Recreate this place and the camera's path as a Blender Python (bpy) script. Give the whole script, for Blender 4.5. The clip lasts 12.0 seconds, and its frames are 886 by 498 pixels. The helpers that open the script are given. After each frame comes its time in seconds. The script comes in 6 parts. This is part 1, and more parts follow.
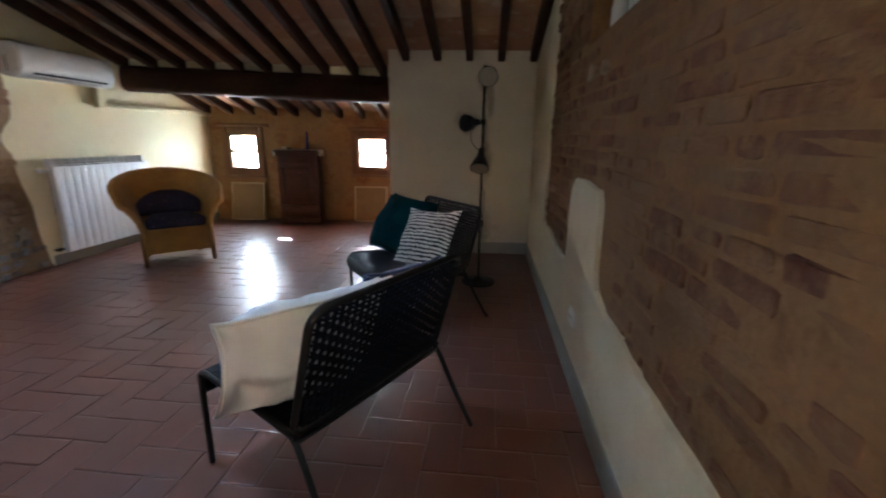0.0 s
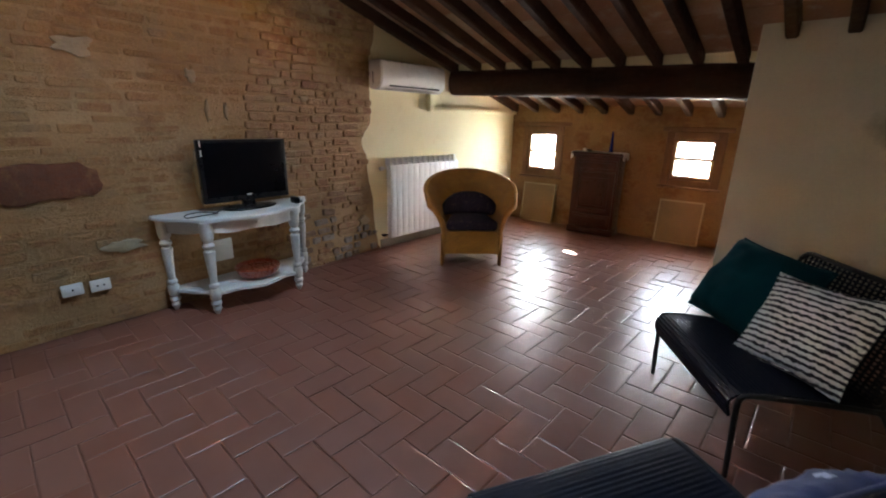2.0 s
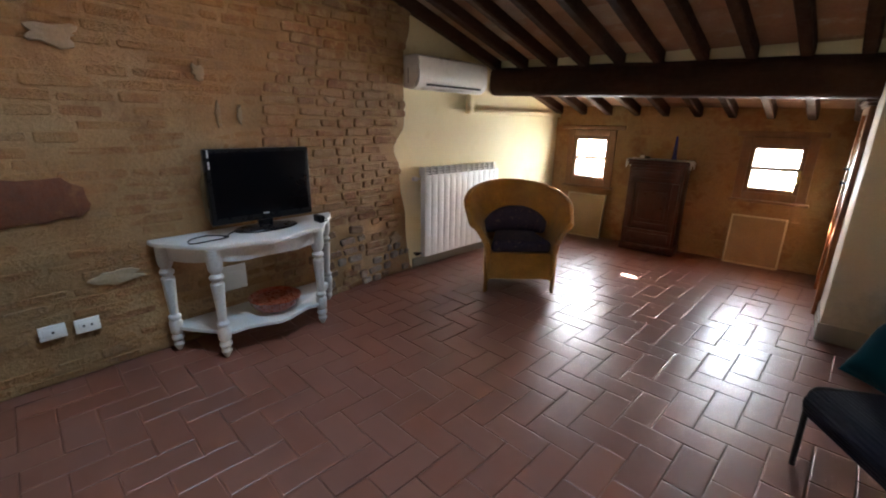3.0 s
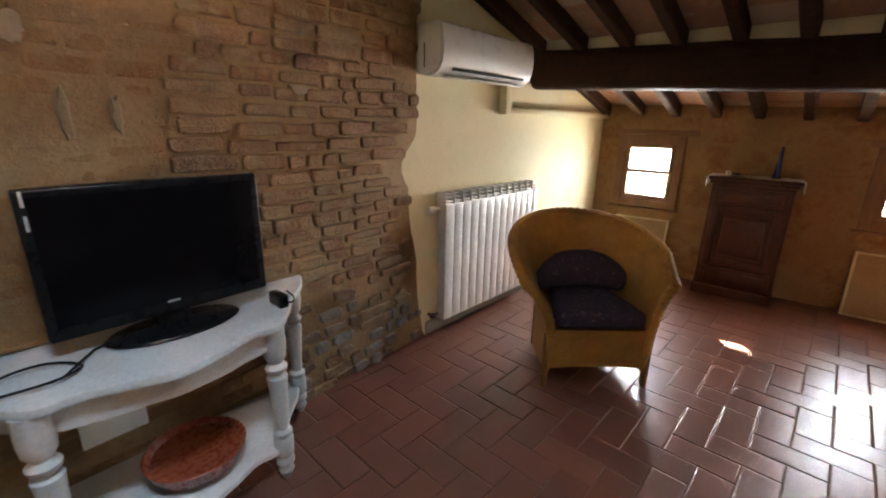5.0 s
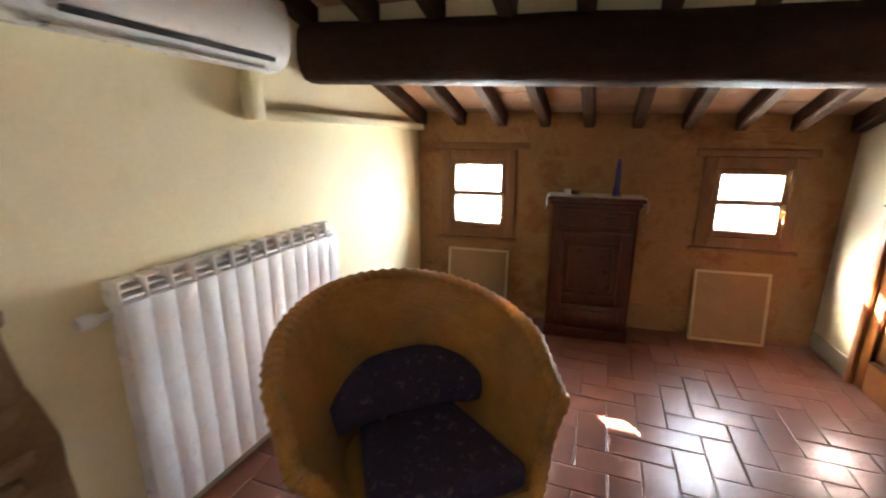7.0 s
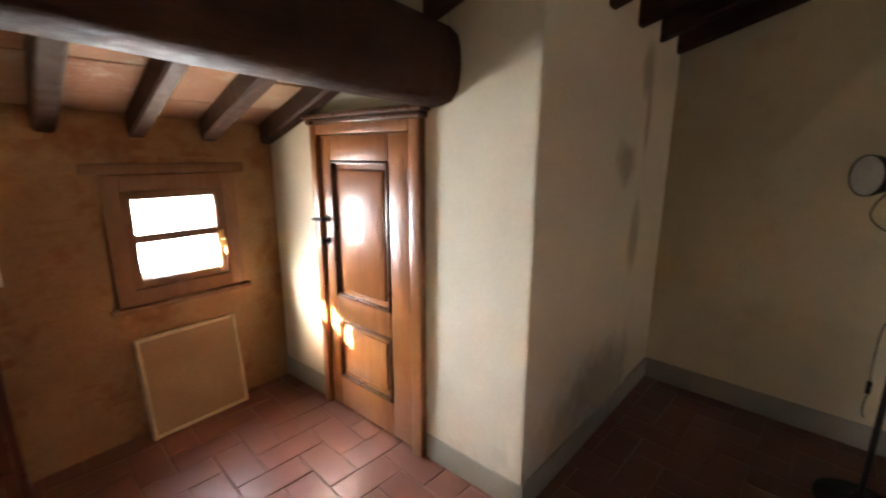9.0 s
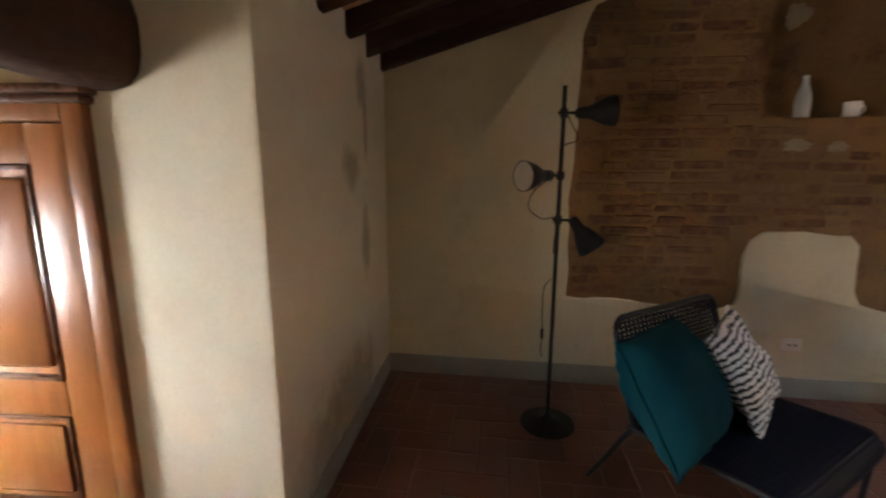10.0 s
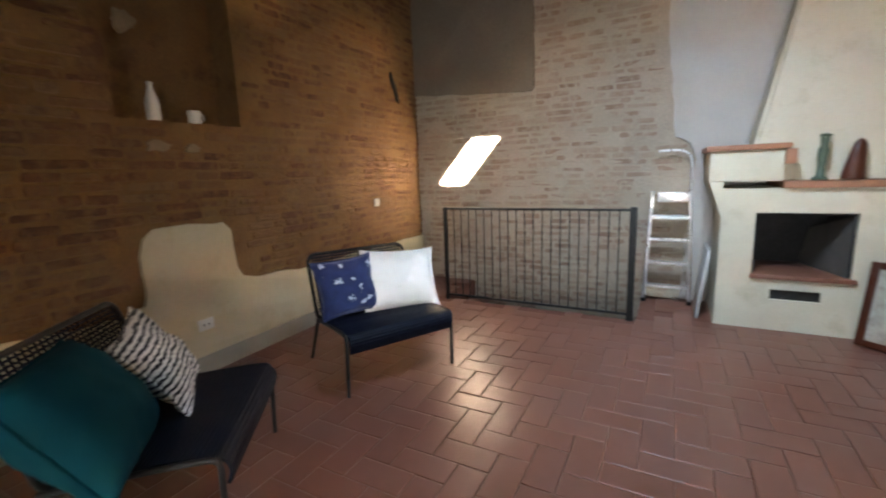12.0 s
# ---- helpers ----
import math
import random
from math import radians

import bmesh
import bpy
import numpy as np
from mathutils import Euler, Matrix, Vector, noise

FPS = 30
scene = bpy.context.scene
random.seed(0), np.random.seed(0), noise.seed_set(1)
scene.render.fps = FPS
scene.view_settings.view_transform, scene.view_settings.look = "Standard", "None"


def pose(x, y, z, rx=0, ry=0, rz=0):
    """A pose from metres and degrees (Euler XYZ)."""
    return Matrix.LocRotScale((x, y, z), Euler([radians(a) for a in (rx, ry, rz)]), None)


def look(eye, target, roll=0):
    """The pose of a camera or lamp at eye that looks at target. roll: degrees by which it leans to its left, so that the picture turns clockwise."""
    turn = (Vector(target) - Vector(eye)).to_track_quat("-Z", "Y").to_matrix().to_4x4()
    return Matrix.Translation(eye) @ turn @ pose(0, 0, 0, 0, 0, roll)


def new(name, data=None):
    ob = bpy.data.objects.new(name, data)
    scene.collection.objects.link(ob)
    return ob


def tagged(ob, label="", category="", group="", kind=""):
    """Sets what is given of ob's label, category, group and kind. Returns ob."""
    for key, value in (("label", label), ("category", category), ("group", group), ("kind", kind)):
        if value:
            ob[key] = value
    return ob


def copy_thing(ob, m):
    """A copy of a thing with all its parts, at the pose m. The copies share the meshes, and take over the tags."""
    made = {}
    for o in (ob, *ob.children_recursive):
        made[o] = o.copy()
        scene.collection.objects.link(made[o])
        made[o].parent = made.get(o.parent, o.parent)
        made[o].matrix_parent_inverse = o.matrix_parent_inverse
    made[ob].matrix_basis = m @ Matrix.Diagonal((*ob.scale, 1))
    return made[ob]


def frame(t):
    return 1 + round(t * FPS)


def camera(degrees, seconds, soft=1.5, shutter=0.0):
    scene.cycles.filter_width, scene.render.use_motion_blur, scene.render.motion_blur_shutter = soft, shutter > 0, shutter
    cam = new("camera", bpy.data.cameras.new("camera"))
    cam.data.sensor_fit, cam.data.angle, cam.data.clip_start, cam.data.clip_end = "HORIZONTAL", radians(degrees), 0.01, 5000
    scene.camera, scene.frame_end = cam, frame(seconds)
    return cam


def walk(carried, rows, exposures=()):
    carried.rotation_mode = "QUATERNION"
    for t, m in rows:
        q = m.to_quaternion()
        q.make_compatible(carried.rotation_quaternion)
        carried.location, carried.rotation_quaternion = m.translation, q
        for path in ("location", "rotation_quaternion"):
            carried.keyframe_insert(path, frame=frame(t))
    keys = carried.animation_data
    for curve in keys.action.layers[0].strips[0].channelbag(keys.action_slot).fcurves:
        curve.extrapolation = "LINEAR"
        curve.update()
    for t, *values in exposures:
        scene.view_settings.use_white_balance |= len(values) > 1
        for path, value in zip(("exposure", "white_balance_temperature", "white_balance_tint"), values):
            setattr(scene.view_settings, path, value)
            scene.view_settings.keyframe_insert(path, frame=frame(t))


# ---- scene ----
cam = camera(92.7, 12.0, 2.0, 0.25)
PATH = [
    (0, (-0.485, 2.231, 1.262), (-0.678, 4.157, 0.762), 0.7),
    (0.5, (-0.522, 2.365, 1.262), (-1.263, 4.147, 0.739), 0.7),
    (1, (-0.57, 2.551, 1.401), (-1.667, 4.132, 0.856), 0.7),
    (1.5, (-0.695, 2.656, 1.433), (-1.933, 4.124, 0.873), 0.9),
    (2, (-0.958, 2.797, 1.439), (-2.244, 4.217, 0.864), 1.0),
    (2.5, (-1.248, 2.931, 1.432), (-2.569, 4.317, 0.854), 1.1),
    (3, (-1.55, 3.09, 1.456), (-2.896, 4.455, 0.888), 0.9),
    (5, (-2.748, 3.888, 1.487), (-4.049, 5.296, 0.917), 1.2),
    (5.5, (-2.956, 4.147, 1.458), (-4.203, 5.605, 0.896), 1.2),
    (6, (-3.12, 4.487, 1.478), (-4.274, 6.024, 0.926), 1.2),
    (6.4, (-3.213, 4.735, 1.474), (-4.232, 6.371, 0.945), 0.3),
    (6.7, (-3.240, 4.925, 1.474), (-4.115, 6.649, 0.961), 0.2),
    (8.3, (-3.115, 5.948, 1.489), (-2.428, 7.766, 1.016), 0.0),
    (8.7, (-2.993, 6.1, 1.487), (-1.861, 7.682, 1.022), 0.2),
    (9.2, (-2.82, 6.183, 1.47), (-1.254, 7.356, 1.048), 0.1),
    (9.5, (-2.778, 6.197, 1.483), (-1.026, 7.066, 1.059), 0.0),
    (10, (-2.803, 6.235, 1.43), (-0.849, 6.496, 1.066), 0.3),
    (10.5, (-2.799, 6.222, 1.348), (-0.848, 5.884, 1.063), 0.1),
    (11, (-2.805, 6.209, 1.328), (-1.05, 5.293, 1.038), -0.6),
    (11.5, (-2.828, 6.175, 1.342), (-1.433, 4.778, 1.023), -1.4),
    (12, (-2.862, 6.103, 1.357), (-1.931, 4.369, 1.002), -2.1),
]
EXPOSURES = [(0, 6.65, 5500, 6), (1.5, 6.8, 6200, 8), (3, 6.75, 6500, 11), (5.5, 6.85, 6800, 11), (6.5, 7.05, 6500, 11), (8.5, 6.75, 6400, 16), (9.0, 7.0, 6400, 13), (9.5, 7.0, 6500, 12), (10.5, 7.15, 6700, 12), (11.0, 7.25, 6300, 10), (12, 7.4, 6800, 10)]
walk(cam, [(t, look(e, g, r)) for t, e, g, r in PATH], EXPOSURES)

# ---- light: low sun from the window side, sky, and daylight in the openings ----
SUN_WAY = Vector((1.0, -1.2, -0.79)).normalized()
world = bpy.data.worlds.new("sky")
scene.world = world
world.use_nodes = True
sky = world.node_tree.nodes.new("ShaderNodeTexSky")
sky.sky_type, sky.sun_disc = "NISHITA", False
sky.sun_elevation = radians(27.1)
sky.sun_rotation = math.atan2(-SUN_WAY.x, -SUN_WAY.y)
world.node_tree.nodes["Background"].inputs["Strength"].default_value = 0.05
world.node_tree.links.new(sky.outputs[0], world.node_tree.nodes["Background"].inputs[0])
sun = new("sun", bpy.data.lights.new("sun", "SUN"))
sun.data.energy, sun.data.angle, sun.data.color = 5.0, radians(0.8), (1.0, 0.94, 0.85)
sun.matrix_world = look((0, 0, 8), Vector((0, 0, 8)) + SUN_WAY)


def daylight(name, eye, target, w, h, power, color, spread=180):
    lamp = new(name, bpy.data.lights.new(name, "AREA"))
    lamp.data.shape, lamp.data.size, lamp.data.size_y = "RECTANGLE", w, h
    lamp.data.energy, lamp.data.color, lamp.data.spread = power, color, radians(spread)
    lamp.matrix_world = look(eye, target)
    return lamp


SKY_BLUE, GROUND_WARM = (0.80, 0.90, 1.0), (1.0, 0.86, 0.66)
# each window takes in the sky from above and the sunlit ground from below
for n, (x, y, w, h, up) in enumerate(((-4.216, 8.65, 0.39, 0.46, 1.0), (-2.246, 8.82, 0.38, 0.40, 0.72))):
    daylight("daylight_window_%d" % (n + 1), (x, y, 1.05), (x + 0.068, y - 0.8, 0.90), w, h, 0.23 * up, SKY_BLUE, 118)
    daylight("ground_light_window_%d" % (n + 1), (x, y - 0.004, 1.05), (x + 0.068, y - 0.8, 1.50), w, h, 0.085 * up, GROUND_WARM, 130)
daylight("daylight_skylight", (-2.80, 4.10, 3.60), (-2.80, 3.81, 2.60), 0.75, 0.85, 1.4, (0.55, 0.77, 1.0))


# ---- materials ----
def ramp_node(nt, stops):
    r = nt.nodes.new("ShaderNodeValToRGB")
    el = r.color_ramp.elements
    while len(el) < len(stops):
        el.new(0.5)
    for e, (p, c) in zip(el, stops):
        e.position, e.color = p, (*c, 1)
    return r


def mix_node(nt, a, b, fac, mode="MIX"):
    m = nt.nodes.new("ShaderNodeMix")
    m.data_type, m.blend_type = "RGBA", mode
    for sock, v in ((m.inputs[6], a), (m.inputs[7], b), (m.inputs[0], fac)):
        if isinstance(v, (int, float)):
            sock.default_value = v
        elif isinstance(v, tuple):
            sock.default_value = (*v, 1)
        else:
            nt.links.new(v, sock)
    return m.outputs[2]


def noise_node(nt, co, scale, detail=4.0, rough=0.6, stretch=None):
    n = nt.nodes.new("ShaderNodeTexNoise")
    n.inputs["Scale"].default_value, n.inputs["Detail"].default_value, n.inputs["Roughness"].default_value = scale, detail, rough
    if stretch:
        mp = nt.nodes.new("ShaderNodeMapping")
        mp.inputs["Scale"].default_value = stretch
        nt.links.new(co, mp.inputs[0])
        co = mp.outputs[0]
    nt.links.new(co, n.inputs["Vector"])
    return n.outputs[0]


def material(name, tones, rough=0.6, scale=5.0, fine=70.0, bump=0.25, metal=0.0, pieces="", stain=None, stain_at=(0.5, 0.65),
             stain_scale=3.0, stretch=None, rough_var=0.15, coat=0.0, depth=0.004, local=False, sheen=0.0, spec=0.5, speckle=0.7):
    """tones: colours between which a broad noise, or the random value of each piece, wanders."""
    m = bpy.data.materials.new(name)
    m.use_nodes = True
    nt = m.node_tree
    p = nt.nodes["Principled BSDF"]
    if local:
        co = nt.nodes.new("ShaderNodeTexCoord").outputs["Object"]
    else:
        co = nt.nodes.new("ShaderNodeNewGeometry").outputs["Position"]
    broad = noise_node(nt, co, scale, 5.0, 0.65, stretch)
    grain = noise_node(nt, co, fine, 5.0, 0.7, stretch)
    if pieces:
        if pieces == "object":
            rnd = nt.nodes.new("ShaderNodeObjectInfo").outputs["Random"]
        else:
            rnd = nt.nodes.new("ShaderNodeNewGeometry").outputs["Random Per Island"]
        add = nt.nodes.new("ShaderNodeMath")
        add.operation = "MULTIPLY_ADD"
        add.inputs[1].default_value = 0.45
        nt.links.new(broad, add.inputs[0])
        sub = nt.nodes.new("ShaderNodeMath")
        sub.operation = "MULTIPLY_ADD"
        sub.inputs[1].default_value, sub.inputs[2].default_value = 0.9, -0.17
        nt.links.new(rnd, sub.inputs[0])
        nt.links.new(sub.outputs[0], add.inputs[2])
        drive = add.outputs[0]
        lo, hi = 0.02, 0.98
    else:
        drive, lo, hi = broad, 0.3, 0.7
    n = len(tones)
    r = ramp_node(nt, [(lo + (hi - lo) * i / max(1, n - 1), c) for i, c in enumerate(tones)])
    nt.links.new(drive, r.inputs[0])
    col = r.outputs[0]
    g = ramp_node(nt, [(0.25, (0.72, 0.72, 0.72)), (0.75, (1.18, 1.18, 1.18))])
    nt.links.new(grain, g.inputs[0])
    col = mix_node(nt, col, g.outputs[0], speckle, "MULTIPLY")
    if stain:
        s = noise_node(nt, co, stain_scale, 6.0, 0.7)
        sr = ramp_node(nt, [(stain_at[0], (0, 0, 0)), (stain_at[1], (1, 1, 1))])
        nt.links.new(s, sr.inputs[0])
        col = mix_node(nt, col, stain, sr.outputs[0])
    nt.links.new(col, p.inputs["Base Color"])
    rr = nt.nodes.new("ShaderNodeMapRange")
    rr.inputs["From Min"].default_value, rr.inputs["From Max"].default_value = 0.3, 0.7
    rr.inputs["To Min"].default_value, rr.inputs["To Max"].default_value = max(0.03, rough - rough_var), min(1, rough + rough_var)
    nt.links.new(grain if scale > 20 else noise_node(nt, co, scale * 4, 4.0, 0.6), rr.inputs["Value"])
    nt.links.new(rr.outputs[0], p.inputs["Roughness"])
    p.inputs["Metallic"].default_value = metal
    p.inputs["Specular IOR Level"].default_value = spec
    p.inputs["Coat Weight"].default_value = coat
    p.inputs["Coat Roughness"].default_value = 0.2
    p.inputs["Sheen Weight"].default_value = sheen
    if bump:
        h = mix_node(nt, grain, broad, 0.4)
        b = nt.nodes.new("ShaderNodeBump")
        b.inputs["Strength"].default_value, b.inputs["Distance"].default_value = bump, depth
        nt.links.new(h, b.inputs["Height"])
        nt.links.new(b.outputs[0], p.inputs["Normal"])
    return m


def glass_material(name):
    m = bpy.data.materials.new(name)
    m.use_nodes = True
    p = m.node_tree.nodes["Principled BSDF"]
    p.inputs["Base Color"].default_value = (0.95, 0.98, 0.97, 1)
    p.inputs["Roughness"].default_value = 0.02
    p.inputs["Transmission Weight"].default_value = 1.0
    p.inputs["IOR"].default_value = 1.45
    return m


MORTAR = (0.29, 0.168, 0.068)
STONE_TONES = [(0.13, 0.068, 0.038), (0.25, 0.165, 0.10), (0.17, 0.095, 0.055), (0.28, 0.25, 0.215), (0.20, 0.10, 0.05), (0.24, 0.215, 0.19)]
BRICK_TONES = [(0.205, 0.092, 0.036), (0.26, 0.138, 0.053), (0.29, 0.165, 0.066), (0.235, 0.110, 0.042), (0.30, 0.180, 0.076), (0.24, 0.150, 0.075), (0.27, 0.135, 0.050)]
BRICK_CRISP = [(0.19, 0.088, 0.045), (0.27, 0.135, 0.062), (0.32, 0.195, 0.098), (0.24, 0.118, 0.058), (0.34, 0.215, 0.112), (0.22, 0.120, 0.066), (0.29, 0.150, 0.068)]
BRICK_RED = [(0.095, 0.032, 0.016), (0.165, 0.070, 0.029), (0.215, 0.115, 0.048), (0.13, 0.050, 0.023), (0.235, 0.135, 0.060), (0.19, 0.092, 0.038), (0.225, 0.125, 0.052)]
BRICK_GREY = [(0.19, 0.118, 0.084), (0.26, 0.18, 0.13), (0.30, 0.23, 0.17), (0.22, 0.138, 0.098)]
M = {}
M["mortar_left"] = material("sandy lime mortar", [(0.25, 0.142, 0.058), (0.31, 0.190, 0.084), (0.35, 0.232, 0.115)], 0.92, 2.5, 45, 0.9, stain=(0.19, 0.098, 0.040), stain_at=(0.52, 0.66), stain_scale=1.7, depth=0.02)
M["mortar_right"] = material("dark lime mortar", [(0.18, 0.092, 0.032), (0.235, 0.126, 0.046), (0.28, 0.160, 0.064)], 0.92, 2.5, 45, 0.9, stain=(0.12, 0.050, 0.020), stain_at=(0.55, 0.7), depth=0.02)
M["mortar_back"] = material("grey lime mortar", [(0.29, 0.235, 0.18), (0.35, 0.29, 0.225), (0.32, 0.262, 0.205)], 0.92, 2.5, 45, 0.9, depth=0.02)
for key, tones, smear, at in (("left", BRICK_TONES, MORTAR, (0.44, 0.62)), ("crisp", BRICK_CRISP, (0.34, 0.225, 0.112), (0.47, 0.62)), ("stone", STONE_TONES, (0.27, 0.175, 0.085), (0.56, 0.70)),
                               ("right", BRICK_RED, (0.235, 0.128, 0.048), (0.48, 0.66)), ("back", BRICK_GREY, (0.31, 0.25, 0.19), (0.44, 0.62))):
    for mode in ("object", "island"):
        M["brick_%s_%s" % (key, mode)] = material("old brick %s" % key, tones, 0.88, 15, 60, 1.0, pieces=mode, stain=smear,
                                                  stain_at=at, stain_scale=11.0, depth=0.018)
M["wall_brown"] = material("ochre limewashed masonry", [(0.245, 0.125, 0.046), (0.315, 0.180, 0.076), (0.28, 0.150, 0.058)], 0.85, 3, 50, 0.6, stain=(0.215, 0.095, 0.035), depth=0.012)
M["plaster"] = material("cream plaster", [(0.76, 0.68, 0.42), (0.80, 0.72, 0.46), (0.78, 0.70, 0.44)], 0.85, 1.5, 60, 0.12, stain=(0.72, 0.63, 0.37), stain_at=(0.58, 0.75), depth=0.004, speckle=0.22)
# closet and right-wall plaster: the cream paint darkened where less light falls
M["plaster_closet"] = material("cream plaster with damp marks", [(0.62, 0.56, 0.42), (0.66, 0.60, 0.46), (0.64, 0.58, 0.44)], 0.85, 1.5, 60, 0.12, depth=0.004, speckle=0.22)
M["plaster_dim"] = material("yellow-cream plaster darkened for weaker light", [(0.60, 0.52, 0.33), (0.66, 0.58, 0.39), (0.63, 0.55, 0.36)], 0.85, 1.5, 60, 0.12, stain=(0.56, 0.47, 0.29), stain_at=(0.55, 0.75), depth=0.004, speckle=0.22)
nt = M["plaster_closet"].node_tree
bsdf = nt.nodes["Principled BSDF"]
col = bsdf.inputs["Base Color"].links[0].from_socket
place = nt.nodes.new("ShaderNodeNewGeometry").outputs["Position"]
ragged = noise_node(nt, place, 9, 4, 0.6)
# four damp marks, then two broad grey blotches near the floor
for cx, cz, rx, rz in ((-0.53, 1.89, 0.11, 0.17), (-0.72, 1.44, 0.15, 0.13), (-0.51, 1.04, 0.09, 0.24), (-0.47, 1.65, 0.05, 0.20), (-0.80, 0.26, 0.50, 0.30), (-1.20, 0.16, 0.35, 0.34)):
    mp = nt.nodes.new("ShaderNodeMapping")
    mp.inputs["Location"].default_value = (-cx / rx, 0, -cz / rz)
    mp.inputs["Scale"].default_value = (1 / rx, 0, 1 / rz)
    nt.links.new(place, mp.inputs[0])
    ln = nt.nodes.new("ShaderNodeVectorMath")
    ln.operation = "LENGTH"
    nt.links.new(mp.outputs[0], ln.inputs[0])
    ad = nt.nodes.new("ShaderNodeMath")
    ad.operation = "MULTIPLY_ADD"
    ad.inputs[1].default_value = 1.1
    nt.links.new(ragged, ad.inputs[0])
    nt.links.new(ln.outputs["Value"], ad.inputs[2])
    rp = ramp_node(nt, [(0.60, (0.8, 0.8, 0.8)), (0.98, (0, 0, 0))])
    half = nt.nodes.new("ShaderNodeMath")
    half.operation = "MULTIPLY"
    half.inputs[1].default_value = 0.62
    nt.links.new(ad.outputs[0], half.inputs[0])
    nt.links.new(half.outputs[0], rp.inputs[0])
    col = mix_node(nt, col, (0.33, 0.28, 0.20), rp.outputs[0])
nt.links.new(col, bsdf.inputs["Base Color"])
M["plaster_white"] = material("white plaster", [(0.38, 0.355, 0.32), (0.44, 0.41, 0.37)], 0.85, 1.5, 60, 0.12, speckle=0.22)
M["skirting"] = material("grey painted skirting", [(0.27, 0.25, 0.20), (0.32, 0.30, 0.24)], 0.6, 4, 60, 0.2, speckle=0.22)
M["grout"] = material("dark floor grout", [(0.135, 0.052, 0.032), (0.165, 0.066, 0.044)], 0.7, 6, 90, 0.1)
TILE_TONES = [(0.130, 0.042, 0.022), (0.180, 0.060, 0.033), (0.150, 0.048, 0.027), (0.195, 0.074, 0.044), (0.145, 0.052, 0.034)]
# mauve stain tint puts the bluish sheen on the wax into the colour
for mode in ("object", "island"):
    M["tile_" + mode] = material("waxed terracotta", TILE_TONES, 0.32, 6, 55, 0.0, pieces=mode, stain=(0.172, 0.074, 0.054), stain_at=(0.25, 0.75), stain_scale=2.5, spec=0.50, speckle=0.05, rough_var=0.02, depth=0.004)
M["ceiling_tile"] = material("terracotta ceiling tiles", [(0.34, 0.17, 0.10), (0.42, 0.25, 0.15), (0.38, 0.20, 0.12), (0.52, 0.40, 0.28)], 0.85, 6, 60, 0.4, pieces="island", stain=(0.50, 0.42, 0.32), stain_at=(0.55, 0.7), stain_scale=6)
M["beam"] = material("dark stained chestnut", [(0.026, 0.010, 0.0055), (0.055, 0.022, 0.011), (0.038, 0.015, 0.008)], 0.7, 5, 50, 0.7, stretch=(0.25, 1, 1), depth=0.012, spec=0.2)
M["rafter"] = material("dark stained rafter wood", [(0.040, 0.017, 0.009), (0.075, 0.033, 0.017)], 0.7, 5, 50, 0.6, stretch=(1, 0.15, 1), depth=0.008, spec=0.2)
M["door_wood"] = material("varnished chestnut", [(0.19, 0.062, 0.015), (0.28, 0.10, 0.026), (0.23, 0.08, 0.02)], 0.36, 7, 80, 0.12, stretch=(1, 1, 0.12), coat=0.35, rough_var=0.08, depth=0.002)
M["door_dark"] = material("dark wood moulding", [(0.07, 0.025, 0.010), (0.11, 0.04, 0.015)], 0.35, 7, 80, 0.2, stretch=(1, 1, 0.12), coat=0.4)
M["window_wood"] = material("brown window wood", [(0.16, 0.075, 0.03), (0.24, 0.12, 0.05)], 0.5, 7, 80, 0.3, stretch=(1, 1, 0.15))
M["cabinet_wood"] = material("dark walnut", [(0.030, 0.0075, 0.004), (0.072, 0.017, 0.007), (0.046, 0.011, 0.005)], 0.38, 6, 70, 0.25, stretch=(1, 1, 0.12), spec=0.35)
M["iron"] = material("black painted iron", [(0.012, 0.011, 0.011), (0.022, 0.020, 0.018)], 0.5, 20, 120, 0.2, spec=0.25)
M["iron_dull"] = material("dull dark metal", [(0.03, 0.03, 0.032), (0.05, 0.048, 0.045)], 0.5, 20, 120, 0.1, metal=0.5)
M["white_paint"] = material("white enamel", [(0.74, 0.75, 0.75), (0.80, 0.80, 0.79)], 0.3, 6, 90, 0.05, rough_var=0.05, speckle=0.22)
M["shabby_white"] = material("chalky white paint", [(0.50, 0.49, 0.46), (0.60, 0.59, 0.56)], 0.55, 6, 70, 0.2, stain=(0.42, 0.33, 0.24), stain_at=(0.64, 0.74), stain_scale=14)
M["plastic_white"] = material("white plastic", [(0.74, 0.73, 0.68), (0.78, 0.77, 0.73)], 0.35, 3, 90, 0.03, speckle=0.22)
M["plastic_black"] = material("black plastic", [(0.006, 0.006, 0.007), (0.010, 0.010, 0.011)], 0.32, 8, 90, 0.03, spec=0.16)
M["dark"] = material("black of soot and shaded openings", [(0.006, 0.006, 0.006), (0.015, 0.013, 0.012)], 0.9, 8, 60, 0.3)
M["glass"] = glass_material("window glass")


# ---- mesh helpers ----
def mesh_from(bm, name, mat, smooth=None):
    me = bpy.data.meshes.new(name)
    bmesh.ops.recalc_face_normals(bm, faces=bm.faces[:])
    bm.to_mesh(me)
    bm.free()
    if mat:
        me.materials.append(mat)
    if smooth is not None:
        me.polygons.foreach_set("use_smooth", [True] * len(me.polygons))
        me.set_sharp_from_angle(angle=radians(smooth))
    return me


def part(name, bm, mat, parent=None, label="", smooth=35):
    ob = new(name, mesh_from(bm, name, mat, smooth))
    if parent:
        ob.parent = parent
    return tagged(ob, label=label) if label else ob


def thing(name, label, category, m=None, group="", kind=""):
    ob = new(name)
    if m is not None:
        ob.matrix_world = m
    return tagged(ob, label, category, group, kind)


